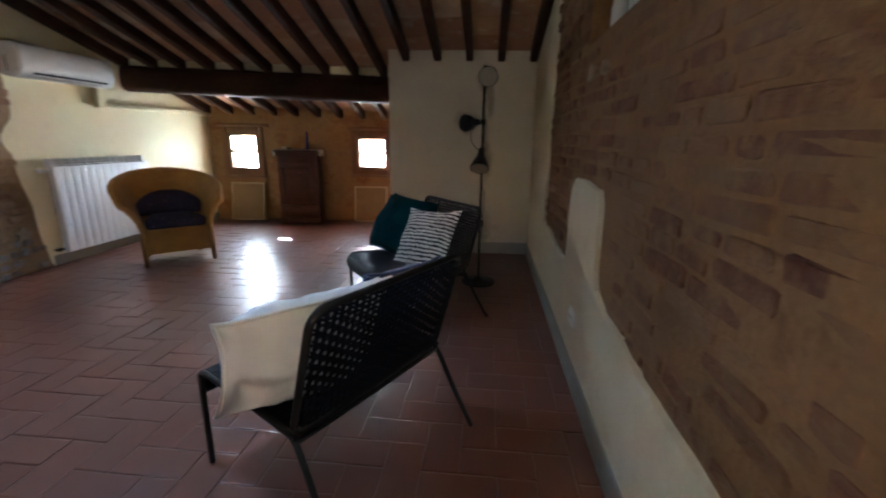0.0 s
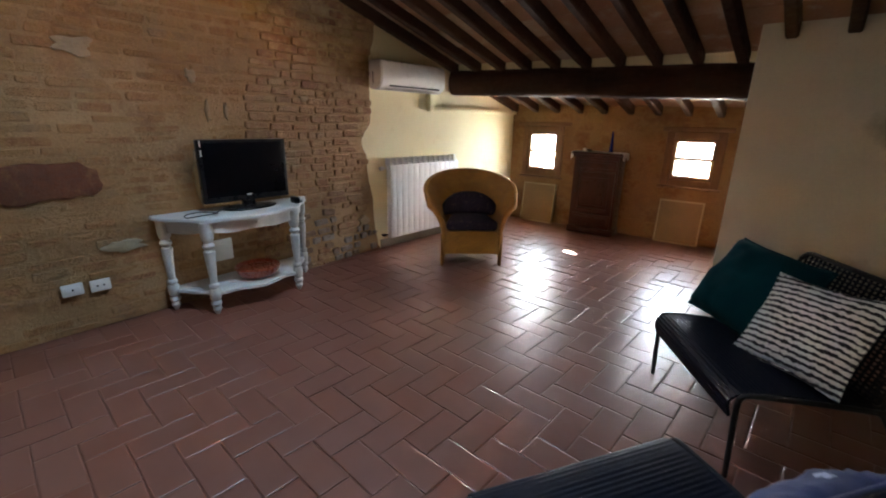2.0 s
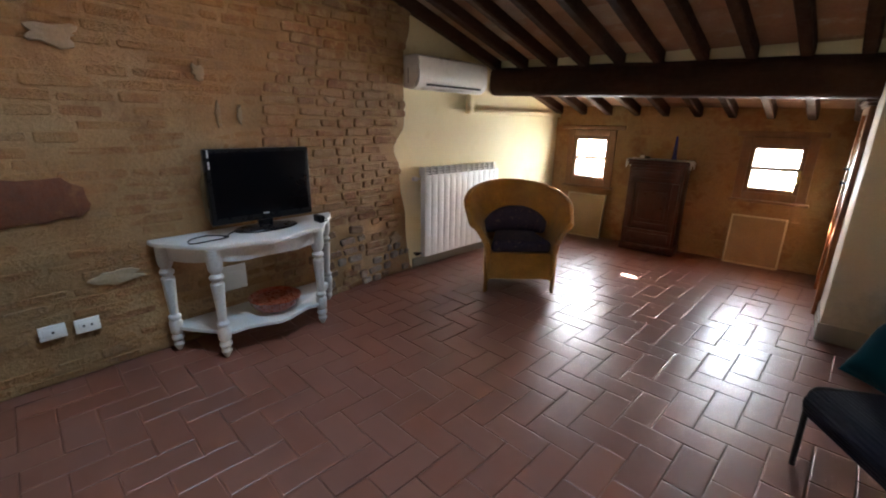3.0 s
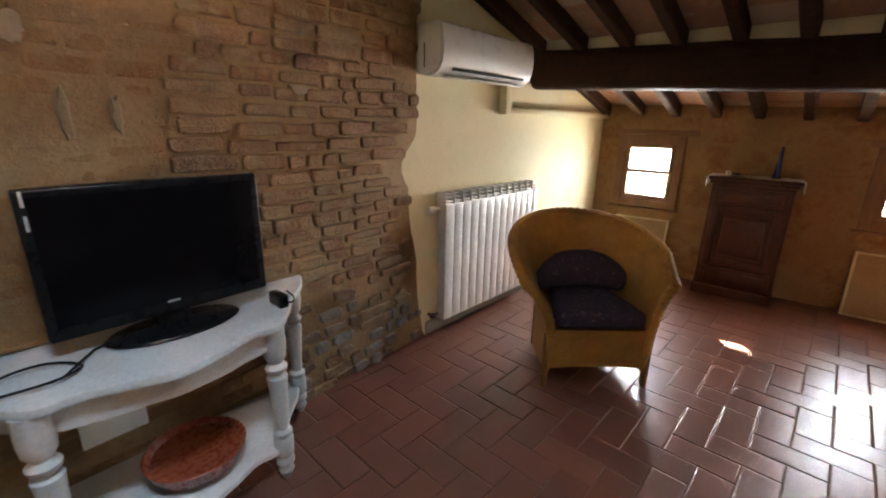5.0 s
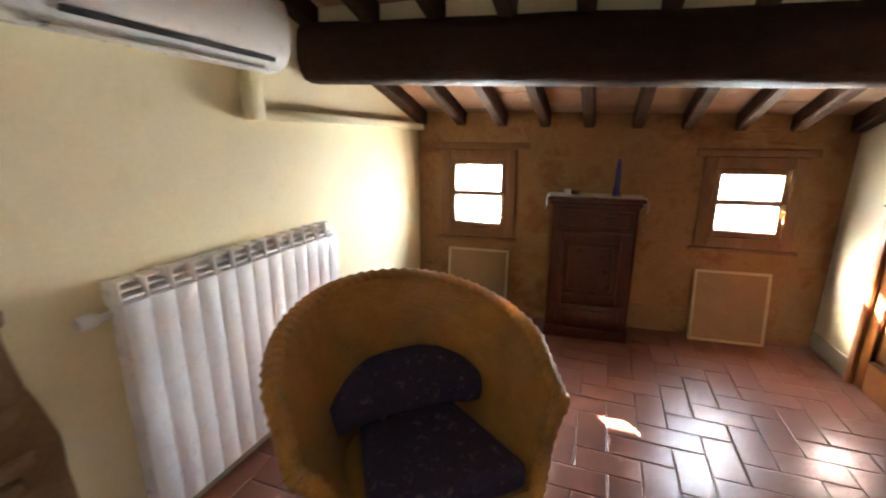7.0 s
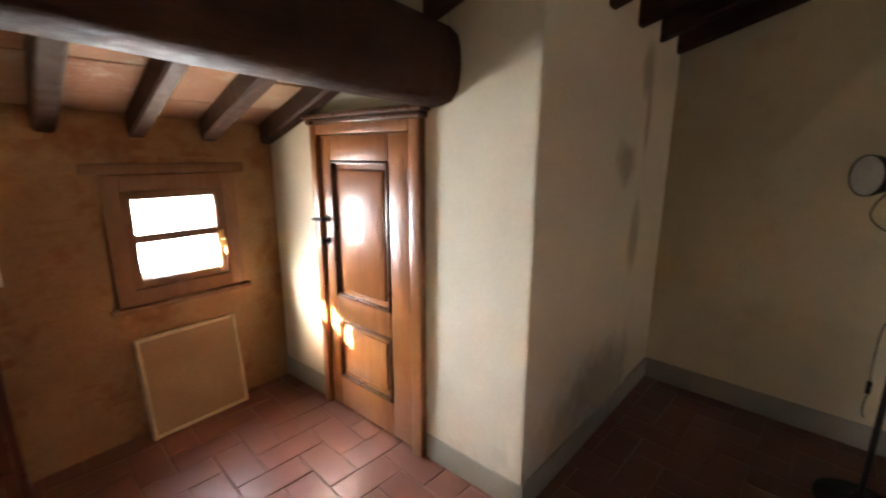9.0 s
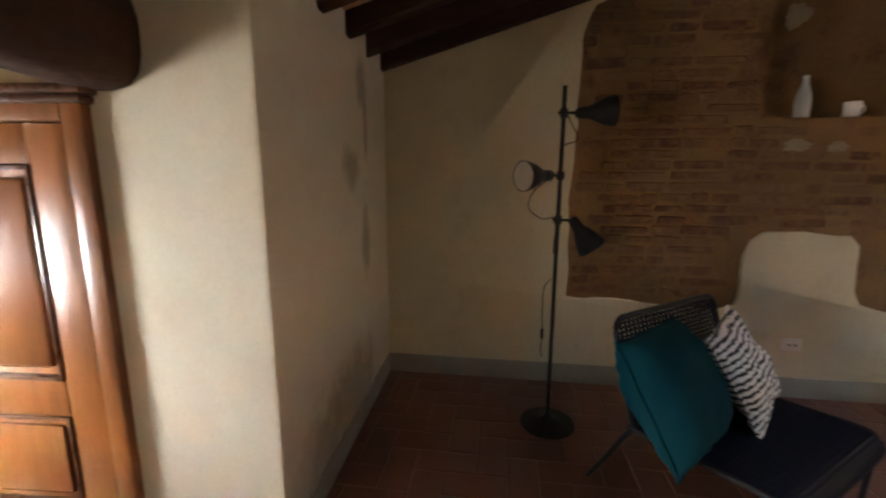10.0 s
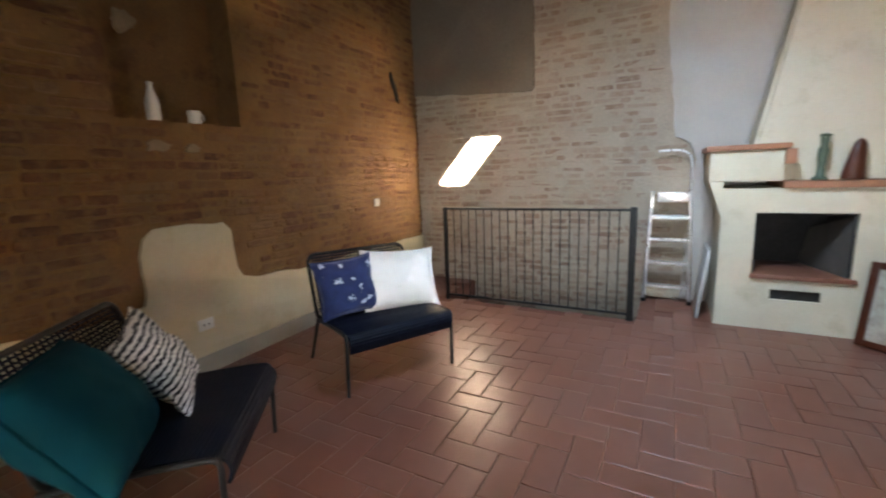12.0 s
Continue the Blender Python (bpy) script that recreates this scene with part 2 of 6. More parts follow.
def solid(name, bm, mat, label, category, group="", kind="", smooth=35, m=None):
    ob = part(name, bm, mat, None, "", smooth)
    if m is not None:
        ob.matrix_world = m
    return tagged(ob, label, category, group, kind)


def box(bm, x0, x1, y0, y1, z0, z1, bevel=0.0, seg=2):
    r = bmesh.ops.create_cube(bm, size=1.0)
    vs = r["verts"]
    for v in vs:
        v.co = Vector((x0 + (v.co.x + 0.5) * (x1 - x0), y0 + (v.co.y + 0.5) * (y1 - y0), z0 + (v.co.z + 0.5) * (z1 - z0)))
    if bevel:
        es = list({e for v in vs for e in v.link_edges})
        bmesh.ops.bevel(bm, geom=es, offset=bevel, segments=seg, affect="EDGES", profile=0.5)
    return bm


def one_box(*a, **k):
    return box(bmesh.new(), *a, **k)


def tube(bm, pts, r, seg=8, closed=False, r_end=None):
    """A round bar along the points."""
    pts = [Vector(p) for p in pts]
    n = len(pts)
    rings = []
    up = Vector((0.13, 0.21, 0.97)).normalized()
    for i, p in enumerate(pts):
        a = pts[(i - 1) % n] if closed or i > 0 else p
        b = pts[(i + 1) % n] if closed or i < n - 1 else p
        d = (b - a).normalized()
        s = d.cross(up)
        if s.length < 1e-3:
            s = d.cross(Vector((1, 0, 0)))
        s.normalize()
        t = s.cross(d).normalized()
        rad = r if r_end is None else r + (r_end - r) * i / (n - 1)
        rings.append([bm.verts.new(p + rad * (math.cos(2 * math.pi * k / seg) * s + math.sin(2 * math.pi * k / seg) * t)) for k in range(seg)])
    for i in range(n if closed else n - 1):
        A, B = rings[i], rings[(i + 1) % n]
        for k in range(seg):
            bm.faces.new((A[k], A[(k + 1) % seg], B[(k + 1) % seg], B[k]))
    if not closed:
        bm.faces.new(rings[0][::-1])
        bm.faces.new(rings[-1])
    return bm


def lathe(bm, profile, seg=24, m=None):
    """profile: (radius, height) pairs from one end to the other."""
    rings = []
    for r, z in profile:
        rings.append([bm.verts.new((m or Matrix()) @ Vector((r * math.cos(2 * math.pi * k / seg), r * math.sin(2 * math.pi * k / seg), z))) for k in range(seg)])
    for A, B in zip(rings, rings[1:]):
        for k in range(seg):
            bm.faces.new((A[k], A[(k + 1) % seg], B[(k + 1) % seg], B[k]))
    bm.faces.new(rings[0][::-1])
    bm.faces.new(rings[-1])
    return bm


def bend(points, steps=6):
    """A smooth curve through a few points."""
    P = [Vector(p) for p in points]
    P = [P[0] * 2 - P[1]] + P + [P[-1] * 2 - P[-2]]
    out = []
    for i in range(1, len(P) - 2):
        for k in range(steps):
            t = k / steps
            a, b, c, d = P[i - 1:i + 3]
            out.append(0.5 * (2 * b + (c - a) * t + (2 * a - 5 * b + 4 * c - d) * t * t + (3 * b - a - 3 * c + d) * t ** 3))
    out.append(P[-2])
    return out


def clip_ears(P, ccw):
    """Triangles that fill a simple outline."""
    idx = list(range(len(P))) if ccw else list(range(len(P)))[::-1]
    cross = lambda o, a, b: (a[0] - o[0]) * (b[1] - o[1]) - (a[1] - o[1]) * (b[0] - o[0])
    out, guard = [], 0
    while len(idx) > 3 and guard < 20000:
        for k in range(len(idx)):
            guard += 1
            i, j, l = idx[k - 1], idx[k], idx[(k + 1) % len(idx)]
            a, b, c = P[i], P[j], P[l]
            if cross(a, b, c) <= 1e-12:
                continue
            if any(cross(a, b, P[q]) > -1e-12 and cross(b, c, P[q]) > -1e-12 and cross(c, a, P[q]) > -1e-12 for q in idx if q not in (i, j, l)):
                continue
            out.append((i, j, l))
            idx.pop(k)
            break
        else:
            idx.pop(0)
    out.append(tuple(idx[:3]))
    return out


def slab(bm, outline, to3, back, bevel=0.008):
    """A flat sheet with the outline (pairs), put into the world by to3(a, b, depth), back metres thick, its front edge eased."""
    n = len(outline)
    A = np.array(outline, float)
    c = A.mean(axis=0)
    nxt, prv = np.roll(A, -1, 0), np.roll(A, 1, 0)
    t = nxt - prv
    t /= np.linalg.norm(t, axis=1)[:, None] + 1e-9
    area = 0.5 * np.sum(A[:, 0] * nxt[:, 1] - nxt[:, 0] * A[:, 1])
    inward = np.stack([-t[:, 1], t[:, 0]], 1) * (1 if area > 0 else -1)
    rows = [[bm.verts.new(to3(*(A[i] + inward[i] * k), d)) for i in range(n)] for k, d in ((0, back), (0, bevel), (bevel * 0.3, bevel * 0.3), (bevel, 0.0))]
    for R, S in zip(rows, rows[1:]):
        for i in range(n):
            bm.faces.new((R[i], R[(i + 1) % n], S[(i + 1) % n], S[i]))
    for a, b, c in clip_ears([A[i] + inward[i] * bevel for i in range(n)], area > 0):
        bm.faces.new((rows[-1][a], rows[-1][b], rows[-1][c]))
    return bm


# ---- plan (metres; y runs towards the windows, x across, right wall at x = 0) ----
XL, YB, YW, TH = -4.73, 1.32, 8.65, 0.34
BOX_X, BOX_Y = -1.50, 7.0
# the window wall and the closet's side stand a little askew: matrices from their own square plan
WIN_M = Matrix.Translation((-2.24, 8.73, 0)) @ Matrix.Rotation(radians(4.8), 4, "Z") @ Matrix.Translation((2.24, -8.65, 0))
SIDE_M = Matrix.Translation((-1.565, 6.967, 0)) @ Matrix.Rotation(radians(3.7), 4, "Z") @ Matrix.Translation((1.50, -7.0, 0))
YE = 9.0


def under(y):
    """Height of the rafters' undersides."""
    return 2.05 - 0.29 * (y - 7.0)


def left_x(y):
    """Face of the old brick part of the left wall, which runs a little askew."""
    return -4.70 + (5.8 - y) * 0.055


def wobble(y, z, k=1.0, amp=0.012):
    return amp * (noise.noise((y * 1.3 * k, z * 1.3 * k, 3.1)) + 0.6 * noise.noise((y * 5 * k, z * 5 * k, 9.7)))


def sheet(name, mat, to3, u0, u1, v0, v1, step, keep=None, amp=0.012):
    """An uneven wall face as a grid."""
    nu, nv = max(2, int((u1 - u0) / step)), max(2, int((v1 - v0) / step))
    verts, faces = [], []
    for j in range(nv + 1):
        for i in range(nu + 1):
            u, v = u0 + (u1 - u0) * i / nu, v0 + (v1 - v0) * j / nv
            verts.append(tuple(to3(u, v, wobble(u, v, 1.0, amp))))
    for j in range(nv):
        for i in range(nu):
            u, v = u0 + (u1 - u0) * (i + 0.5) / nu, v0 + (v1 - v0) * (j + 0.5) / nv
            if keep is None or keep(u, v):
                a = j * (nu + 1) + i
                faces.append((a, a + 1, a + nu + 2, a + nu + 1))
    me = bpy.data.meshes.new(name)
    me.from_pydata(verts, [], faces)
    me.materials.append(mat)
    me.polygons.foreach_set("use_smooth", [True] * len(faces))
    return new(name, me)


def structure(ob, label, category):
    return tagged(ob, label, category, kind="structure")


# floor: a slab with the stair opening left out
bm = bmesh.new()
box(bm, XL - 0.3, 0.4, 2.13, YE, -0.25, -0.0040)
box(bm, XL - 0.3, -2.66, YB, 2.13, -0.25, -0.0040)
box(bm, -0.74, 0.4, YB, 2.13, -0.25, -0.0040)
floor = structure(part("floor", bm, M["grout"]), "terracotta tiled floor in a herringbone of worn red-brown tiles", "floor")

# stairwell below the railing
bm = bmesh.new()
box(bm, -2.70, -0.70, 2.13, 2.28, -2.6, -0.25)
box(bm, -2.85, -2.70, YB, 2.28, -2.6, -0.25)
box(bm, -0.70, -0.55, YB, 2.28, -2.6, -0.25)
box(bm, -2.85, -0.55, YB, 2.28, -2.7, -2.6)
structure(part("stairwell_wall", bm, M["plaster"]), "cream plastered stairwell below the railing", "wall")
bm = bmesh.new()
for i in range(9):
    box(bm, -0.92 - 0.2 * i, -0.70 - 0.2 * i, YB, 2.13, -2.6, -0.19 * (i + 1), 0.006)
structure(part("stairs", bm, M["tile_island"]), "terracotta steps going down behind the railing", "stairs")

# right wall: masonry with a niche, brick face, plaster below and towards the box
NY0, NY1, NZ0, NZ1 = 3.88, 4.72, 1.75, 2.78
bm = bmesh.new()
box(bm, 0.03, 0.45, YB - 0.3, NY0, -2.6, 4.2)
box(bm, 0.03, 0.45, NY1, YW + TH, -0.3, 4.2)
box(bm, 0.03, 0.45, NY0, NY1, -0.3, NZ0)
box(bm, 0.03, 0.45, NY0, NY1, NZ1, 4.2)
box(bm, 0.27, 0.45, NY0, NY1, NZ0, NZ1)
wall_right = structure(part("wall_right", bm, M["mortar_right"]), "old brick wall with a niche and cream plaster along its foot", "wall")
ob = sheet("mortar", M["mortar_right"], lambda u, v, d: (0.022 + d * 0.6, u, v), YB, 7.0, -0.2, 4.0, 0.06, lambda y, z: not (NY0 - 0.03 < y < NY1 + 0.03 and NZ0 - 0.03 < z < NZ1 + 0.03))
ob.parent = wall_right


def edge(points, step=0.05, amp=0.012, seed=0.0):
    """A wavering outline through the points."""
    out = []
    n = len(points)
    for i in range(n):
        a, b = Vector((*points[i], 0)), Vector((*points[(i + 1) % n], 0))
        k = max(1, int((b - a).length / step))
        for j in range(k):
            p = a.lerp(b, j / k)
            w = amp if 0 < j else amp * 0.4
            out.append((p.x + w * noise.noise((p.x * 6 + seed, p.y * 6, 1.7)), p.y + w * noise.noise((p.x * 6, p.y * 6 + seed, 5.3))))
    return out


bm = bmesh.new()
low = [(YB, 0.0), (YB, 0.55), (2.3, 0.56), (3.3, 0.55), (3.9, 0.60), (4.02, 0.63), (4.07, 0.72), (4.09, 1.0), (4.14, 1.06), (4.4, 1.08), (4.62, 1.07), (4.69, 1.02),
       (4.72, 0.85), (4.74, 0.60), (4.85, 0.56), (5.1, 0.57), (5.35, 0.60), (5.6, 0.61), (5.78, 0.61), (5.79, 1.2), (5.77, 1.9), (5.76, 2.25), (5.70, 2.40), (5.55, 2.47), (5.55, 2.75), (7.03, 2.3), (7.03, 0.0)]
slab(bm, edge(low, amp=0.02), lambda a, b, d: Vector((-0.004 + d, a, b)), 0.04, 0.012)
ob = part("plaster", bm, M["plaster_dim"], wall_right, "cream plaster with a wavering edge")

# back wall, carried down into the stairwell, with plaster beside the fireplace
bm = bmesh.new()
box(bm, XL - 0.5, 0.45, YB - 0.4, YB - 0.02, -2.6, 4.4)
wall_back = structure(part("wall_back", bm, M["mortar_back"]), "grey-brown brick wall behind the stair railing", "wall")
ob = sheet("mortar", M["mortar_back"], lambda u, v, d: (u, YB - 0.012 + d * 0.6, v), XL, 0.03, -2.5, 4.1, 0.07)
ob.parent = wall_back
bm = bmesh.new()
slab(bm, edge([(-2.80, 4.0), (-2.78, 3.0), (-2.80, 2.45), (-2.86, 1.9), (-2.88, 1.62), (-3.02, 1.55), (-3.08, 1.40), (-3.06, 1.15), (-3.02, 0.6), (-3.0, 0.0), (XL, 0.0), (XL, 4.0)], amp=0.03),
     lambda a, b, d: Vector((a, YB + 0.022 - d, b)), 0.03, 0.012)
part("plaster", bm, M["plaster_white"], wall_back, "white plaster beside the fireplace")
# smooth darker panel over the brick, high towards the corner
bm = bmesh.new()
slab(bm, edge([(0.02, 2.31), (-1.47, 2.20), (-1.50, 2.24), (-1.49, 4.0), (0.02, 4.0)], amp=0.012), lambda a, b, d: Vector((a, YB + 0.030 - d, b)), 0.04, 0.010)
part("render_panel", bm, material("smooth grey-brown facing", [(0.15, 0.118, 0.088), (0.19, 0.15, 0.112)], 0.9, 2, 50, 0.3), wall_back, "smooth grey-brown panel high on the wall")

# left wall: old brick part askew, plaster part towards the windows
bm = bmesh.new()
box(bm, XL - 0.4, XL, 5.55, YW + TH, -0.3, 4.2)
wall_left = structure(part("wall_left", bm, M["plaster"]), "brick and stone wall passing into cream plaster", "wall")
bm = bmesh.new()
for a, b in ((YB - 0.3, 5.60),):
    vs = [bm.verts.new(p) for p in ((left_x(a) - 0.03, a, -0.3), (left_x(b) - 0.03, b, -0.3), (XL - 0.4, b, -0.3), (XL - 0.4, a, -0.3))]
    f = bm.faces.new(vs)
    r = bmesh.ops.extrude_face_region(bm, geom=[f])
    for v in r["geom"]:
        if isinstance(v, bmesh.types.BMVert):
            v.co.z = 4.3
part("backing", bm, M["mortar_left"], wall_left)
EDGE_L = [(0.0, 5.84), (0.2, 5.79), (0.38, 5.76), (0.6, 5.76), (0.83, 5.70), (1.09, 5.68), (1.2, 5.63), (1.27, 5.62), (1.33, 5.68), (1.39, 5.75), (1.49, 5.76), (1.85, 5.75), (2.1, 5.76), (2.25, 5.83), (2.5, 5.84), (3.2, 5.8)]


def brick_end(z):
    z = max(0.0, min(3.19, z))
    for (a, p), (b, q) in zip(EDGE_L, EDGE_L[1:]):
        if a <= z <= b:
            return p + (q - p) * (z - a) / (b - a) + 0.012 * noise.noise((0, z * 9, 2))
    return 5.8


bm = bmesh.new()
outline = [(YB, 0.0), (YB, 4.0), (5.8, 3.0)] + [(brick_end(z), z) for z in np.arange(2.95, -0.01, -0.05)]
slab(bm, outline[::-1], lambda a, b, d: Vector((left_x(a) - 0.014 - d + wobble(a, b, 1.0, 0.006), a, b)), 0.06, 0.012)
part("mortar", bm, M["mortar_left"], wall_left)

# smears of pale plaster and a big red stone on the brick
def patch_on(parent, name, y, z, w, h, mat, right=False, proud=0.012, seed=0.0, lean=0.0, ragged=0.55):
    pts = []
    for k in range(26):
        a = 2 * math.pi * k / 26
        q = (abs(math.cos(a)) ** 3 + abs(math.sin(a)) ** 3) ** (-1 / 3) * (1 + ragged * noise.noise((math.cos(a) * 1.6 + seed, math.sin(a) * 1.6, seed)) + 0.22 * noise.noise((math.cos(a) * 5 + seed, math.sin(a) * 5, seed)))
        pts.append((y + w / 2 * q * math.cos(a) + lean * math.sin(a) * h / 2, z + h / 2 * q * math.sin(a)))
    bm = bmesh.new()
    if right:
        slab(bm, pts, lambda a, c, d: Vector((0.006 - proud + d, a, c)), 0.03, 0.006)
    else:
        slab(bm, pts, lambda a, c, d: Vector((left_x(a) - 0.004 + proud - d, a, c)), 0.03, 0.006)
    part(name, bm, mat, parent)


M["lime"] = material("pale lime smear", [(0.28, 0.205, 0.115), (0.35, 0.275, 0.18)], 0.9, 8, 60, 0.5)
M["red_stone"] = material("red-brown stone", [(0.075, 0.024, 0.010), (0.13, 0.044, 0.018)], 0.85, 9, 60, 0.8, stain=(0.17, 0.082, 0.034), stain_at=(0.52, 0.66), stain_scale=7, depth=0.012)
for n, (y, z, w, h, k) in enumerate(((4.10, 1.49, 0.035, 0.13, "lime"), (4.235, 1.50, 0.028, 0.11, "lime"), (3.36, 1.86, 0.20, 0.10, "lime"), (3.98, 1.0, 0.10, 0.34, "lime"), (4.01, 1.74, 0.07, 0.09, "lime"), (3.42, 0.56, 0.22, 0.08, "lime"),
                                     (5.60, 0.37, 0.15, 0.11, "lime"), (3.06, 1.03, 0.56, 0.24, "red_stone"), (4.95, 1.62, 0.09, 0.05, "lime"))):
    patch_on(wall_left, "plaster_smear" if k == "lime" else "stone", y, z, w, h, M[k], seed=n * 1.7, proud=0.010 if k == "lime" else 0.005, ragged=0.55 if k == "lime" else 0.25)
for n, (y, z, w, h) in enumerate(((4.52, 1.59, 0.15, 0.06), (4.29, 1.58, 0.10, 0.055), (4.60, 2.30, 0.10, 0.10))):
    patch_on(wall_right, "plaster_smear", y, z, w, h, M["lime"], True, 0.004, seed=n * 2.3)
# small dark slanted patch high on the right wall
patch_on(wall_right, "iron_hook", 1.83, 2.33, 0.06, 0.24, M["iron"], True, 0.03, lean=0.5)

# window wall with two openings
W1 = (-4.412, -4.032, 0.81, 1.286)
W2 = (-2.440, -2.056, 0.843, 1.250)
bm = bmesh.new()
xs = [XL - 0.4, W1[0], W1[1], W2[0], W2[1], 0.45]
box(bm, xs[0], xs[1], YW, YW + TH, -0.3, 2.4)
box(bm, xs[2], xs[3], YW, YW + TH, -0.3, 2.4)
box(bm, xs[4], xs[5], YW, YW + TH, -0.3, 2.4)
for w in (W1, W2):
    box(bm, w[0], w[1], YW, YW + TH, -0.3, w[2])
    box(bm, w[0], w[1], YW, YW + TH, w[3], 2.4)
bm.transform(WIN_M)
wall_window = structure(part("wall_window", bm, M["wall_brown"]), "low ochre-brown masonry wall with two small windows", "wall")

# plastered closet with the door in its side; its front steps back a little beside the old wall
DY0, DY1, DZ = 7.60, 8.285, 1.575
bm = bmesh.new()
box(bm, BOX_X, BOX_X + 0.1, BOX_Y + 0.012, DY0, -0.1, 2.5)
box(bm, BOX_X, BOX_X + 0.1, DY1, 8.95, -0.1, 2.5)
box(bm, BOX_X, BOX_X + 0.1, DY0, DY1, DZ, 2.5)
bm.transform(SIDE_M)
vs = [(-0.012, BOX_Y - 0.001), (-0.40, BOX_Y - 0.006), (-0.418, BOX_Y - 0.016), (-1.552, BOX_Y - 0.036), (-1.5625, BOX_Y - 0.032), (-1.5665, BOX_Y - 0.018), (-1.56, BOX_Y + 0.08), (0.03, BOX_Y + 0.1), (0.03, BOX_Y)]
lo = [bm.verts.new((x, y, -0.1)) for x, y in vs]
hi = [bm.verts.new((x, y, 2.5)) for x, y in vs]
for i in range(len(vs)):
    j = (i + 1) % len(vs)
    bm.faces.new((lo[j], lo[i], hi[i], hi[j]))
bm.faces.new(hi[::-1])
bm.faces.new(lo)
wall_box = structure(part("wall_closet", bm, M["plaster_closet"]), "cream plastered closet walls standing out into the room", "wall")

# skirting
bm = bmesh.new()
box(bm, BOX_X - 0.010, BOX_X + 0.02, BOX_Y - 0.004, DY0 - 0.075, 0.0, 0.13, 0.003)
box(bm, BOX_X - 0.010, BOX_X + 0.02, DY1 + 0.06, 8.90, 0.0, 0.13, 0.003)
bm.transform(SIDE_M)
box(bm, -0.012, 0.02, YB + 0.05, BOX_Y - 0.005, 0.0, 0.135, 0.003)
front = bmesh.new()
box(front, -1.573, -0.012, -0.012, 0.02, 0.0, 0.13, 0.003)
front.transform(Matrix.Translation((0, BOX_Y - 0.002, 0)) @ Matrix.Rotation(radians(1.25), 4, "Z"))
scrap = bpy.data.meshes.new("front")
front.to_mesh(scrap)
bm.from_mesh(scrap)
bpy.data.meshes.remove(scrap)
front.free()
box(bm, XL - 0.01, XL + 0.010, 5.86, YW, 0.0, 0.10, 0.003)
structure(part("baseboard", bm, M["skirting"]), "grey painted skirting along the plaster walls", "baseboard")

# ceiling: terracotta tiles over the rafters, with the opening of a roof window
SX0, SX1, SY0, SY1 = -3.10, -2.58, 3.52, 4.28
RISE = 0.11
RAFTERS = [-0.045 - 0.3325 * i for i in range(15)]
bm = bmesh.new()


def roof_slab(bm, x0, x1, y0, y1, lift, thick):
    vs = [bm.verts.new((x, y, under(y) + RISE + lift + t)) for t in (0, thick) for x, y in ((x0, y0), (x1, y0), (x1, y1), (x0, y1))]
    for q in ((0, 1, 2, 3), (7, 6, 5, 4), (0, 4, 5, 1), (1, 5, 6, 2), (2, 6, 7, 3), (3, 7, 4, 0)):
        bm.faces.new([vs[k] for k in q])


for x0, x1, y0, y1 in ((XL - 0.4, SX0, YB - 0.3, YE + 0.5), (SX1, 0.45, YB - 0.3, YE + 0.5), (SX0, SX1, YB - 0.3, SY0), (SX0, SX1, SY1, YE + 0.5)):
    roof_slab(bm, x0, x1, y0, y1, 0.022, 0.2)
rnd = random.Random(4)
for a, b in zip([0.1] + RAFTERS, RAFTERS + [XL - 0.05]):
    y = YB
    while y < YE:
        step = 0.30
        if not (a > SX0 - 0.04 and b < SX1 + 0.04 and y < SY1 and y + step > SY0):
            j = rnd.uniform(-0.004, 0.004)
            roof_slab(bm, min(b, XL) if b < XL else b + 0.002, a - 0.002, y + 0.004, min(y + step, YE) - 0.004, j, 0.02)
        y += step
ceiling = structure(part("ceiling", bm, M["ceiling_tile"]), "sloping ceiling of terracotta tiles between dark rafters", "ceiling")


def rafter(x, y0, y1):
    bm = bmesh.new()
    n = 14
    rings = []
    w0 = 0.040 + 0.006 * noise.noise((x * 7, 0, 0))
    for i in range(n + 1):
        y = y0 + (y1 - y0) * i / n
        z = under(y) + 0.008 * noise.noise((x * 5, y * 1.1, 4))
        dx = 0.010 * noise.noise((x * 5, y * 0.8, 8))
        w = w0 + 0.004 * noise.noise((x * 5, y * 2, 1))
        rings.append([bm.verts.new((x + dx + sx * w * k, y, z + h)) for sx, k, h in ((-1, 1, RISE), (-1, 1, 0.014), (-1, 0.72, 0), (1, 0.72, 0), (1, 1, 0.014), (1, 1, RISE))])
    for A, B in zip(rings, rings[1:]):
        for k in range(6):
            bm.faces.new((A[k], A[(k + 1) % 6], B[(k + 1) % 6], B[k]))
    bm.faces.new(rings[0])
    bm.faces.new(rings[-1][::-1])
    solid("rafter", bm, M["rafter"], "dark stained wooden rafter under the terracotta ceiling", "rafter", "ceiling rafters", "structure", 30)


for x in RAFTERS:
    if SX0 - 0.05 < x < SX1 + 0.05:
        rafter(x, YB, SY0 - 0.24)
        rafter(x, SY1, YE)
    else:
        rafter(x, YB, YE)

# main beam: a hewn log from the left wall to the closet
bm = bmesh.new()
rings = []
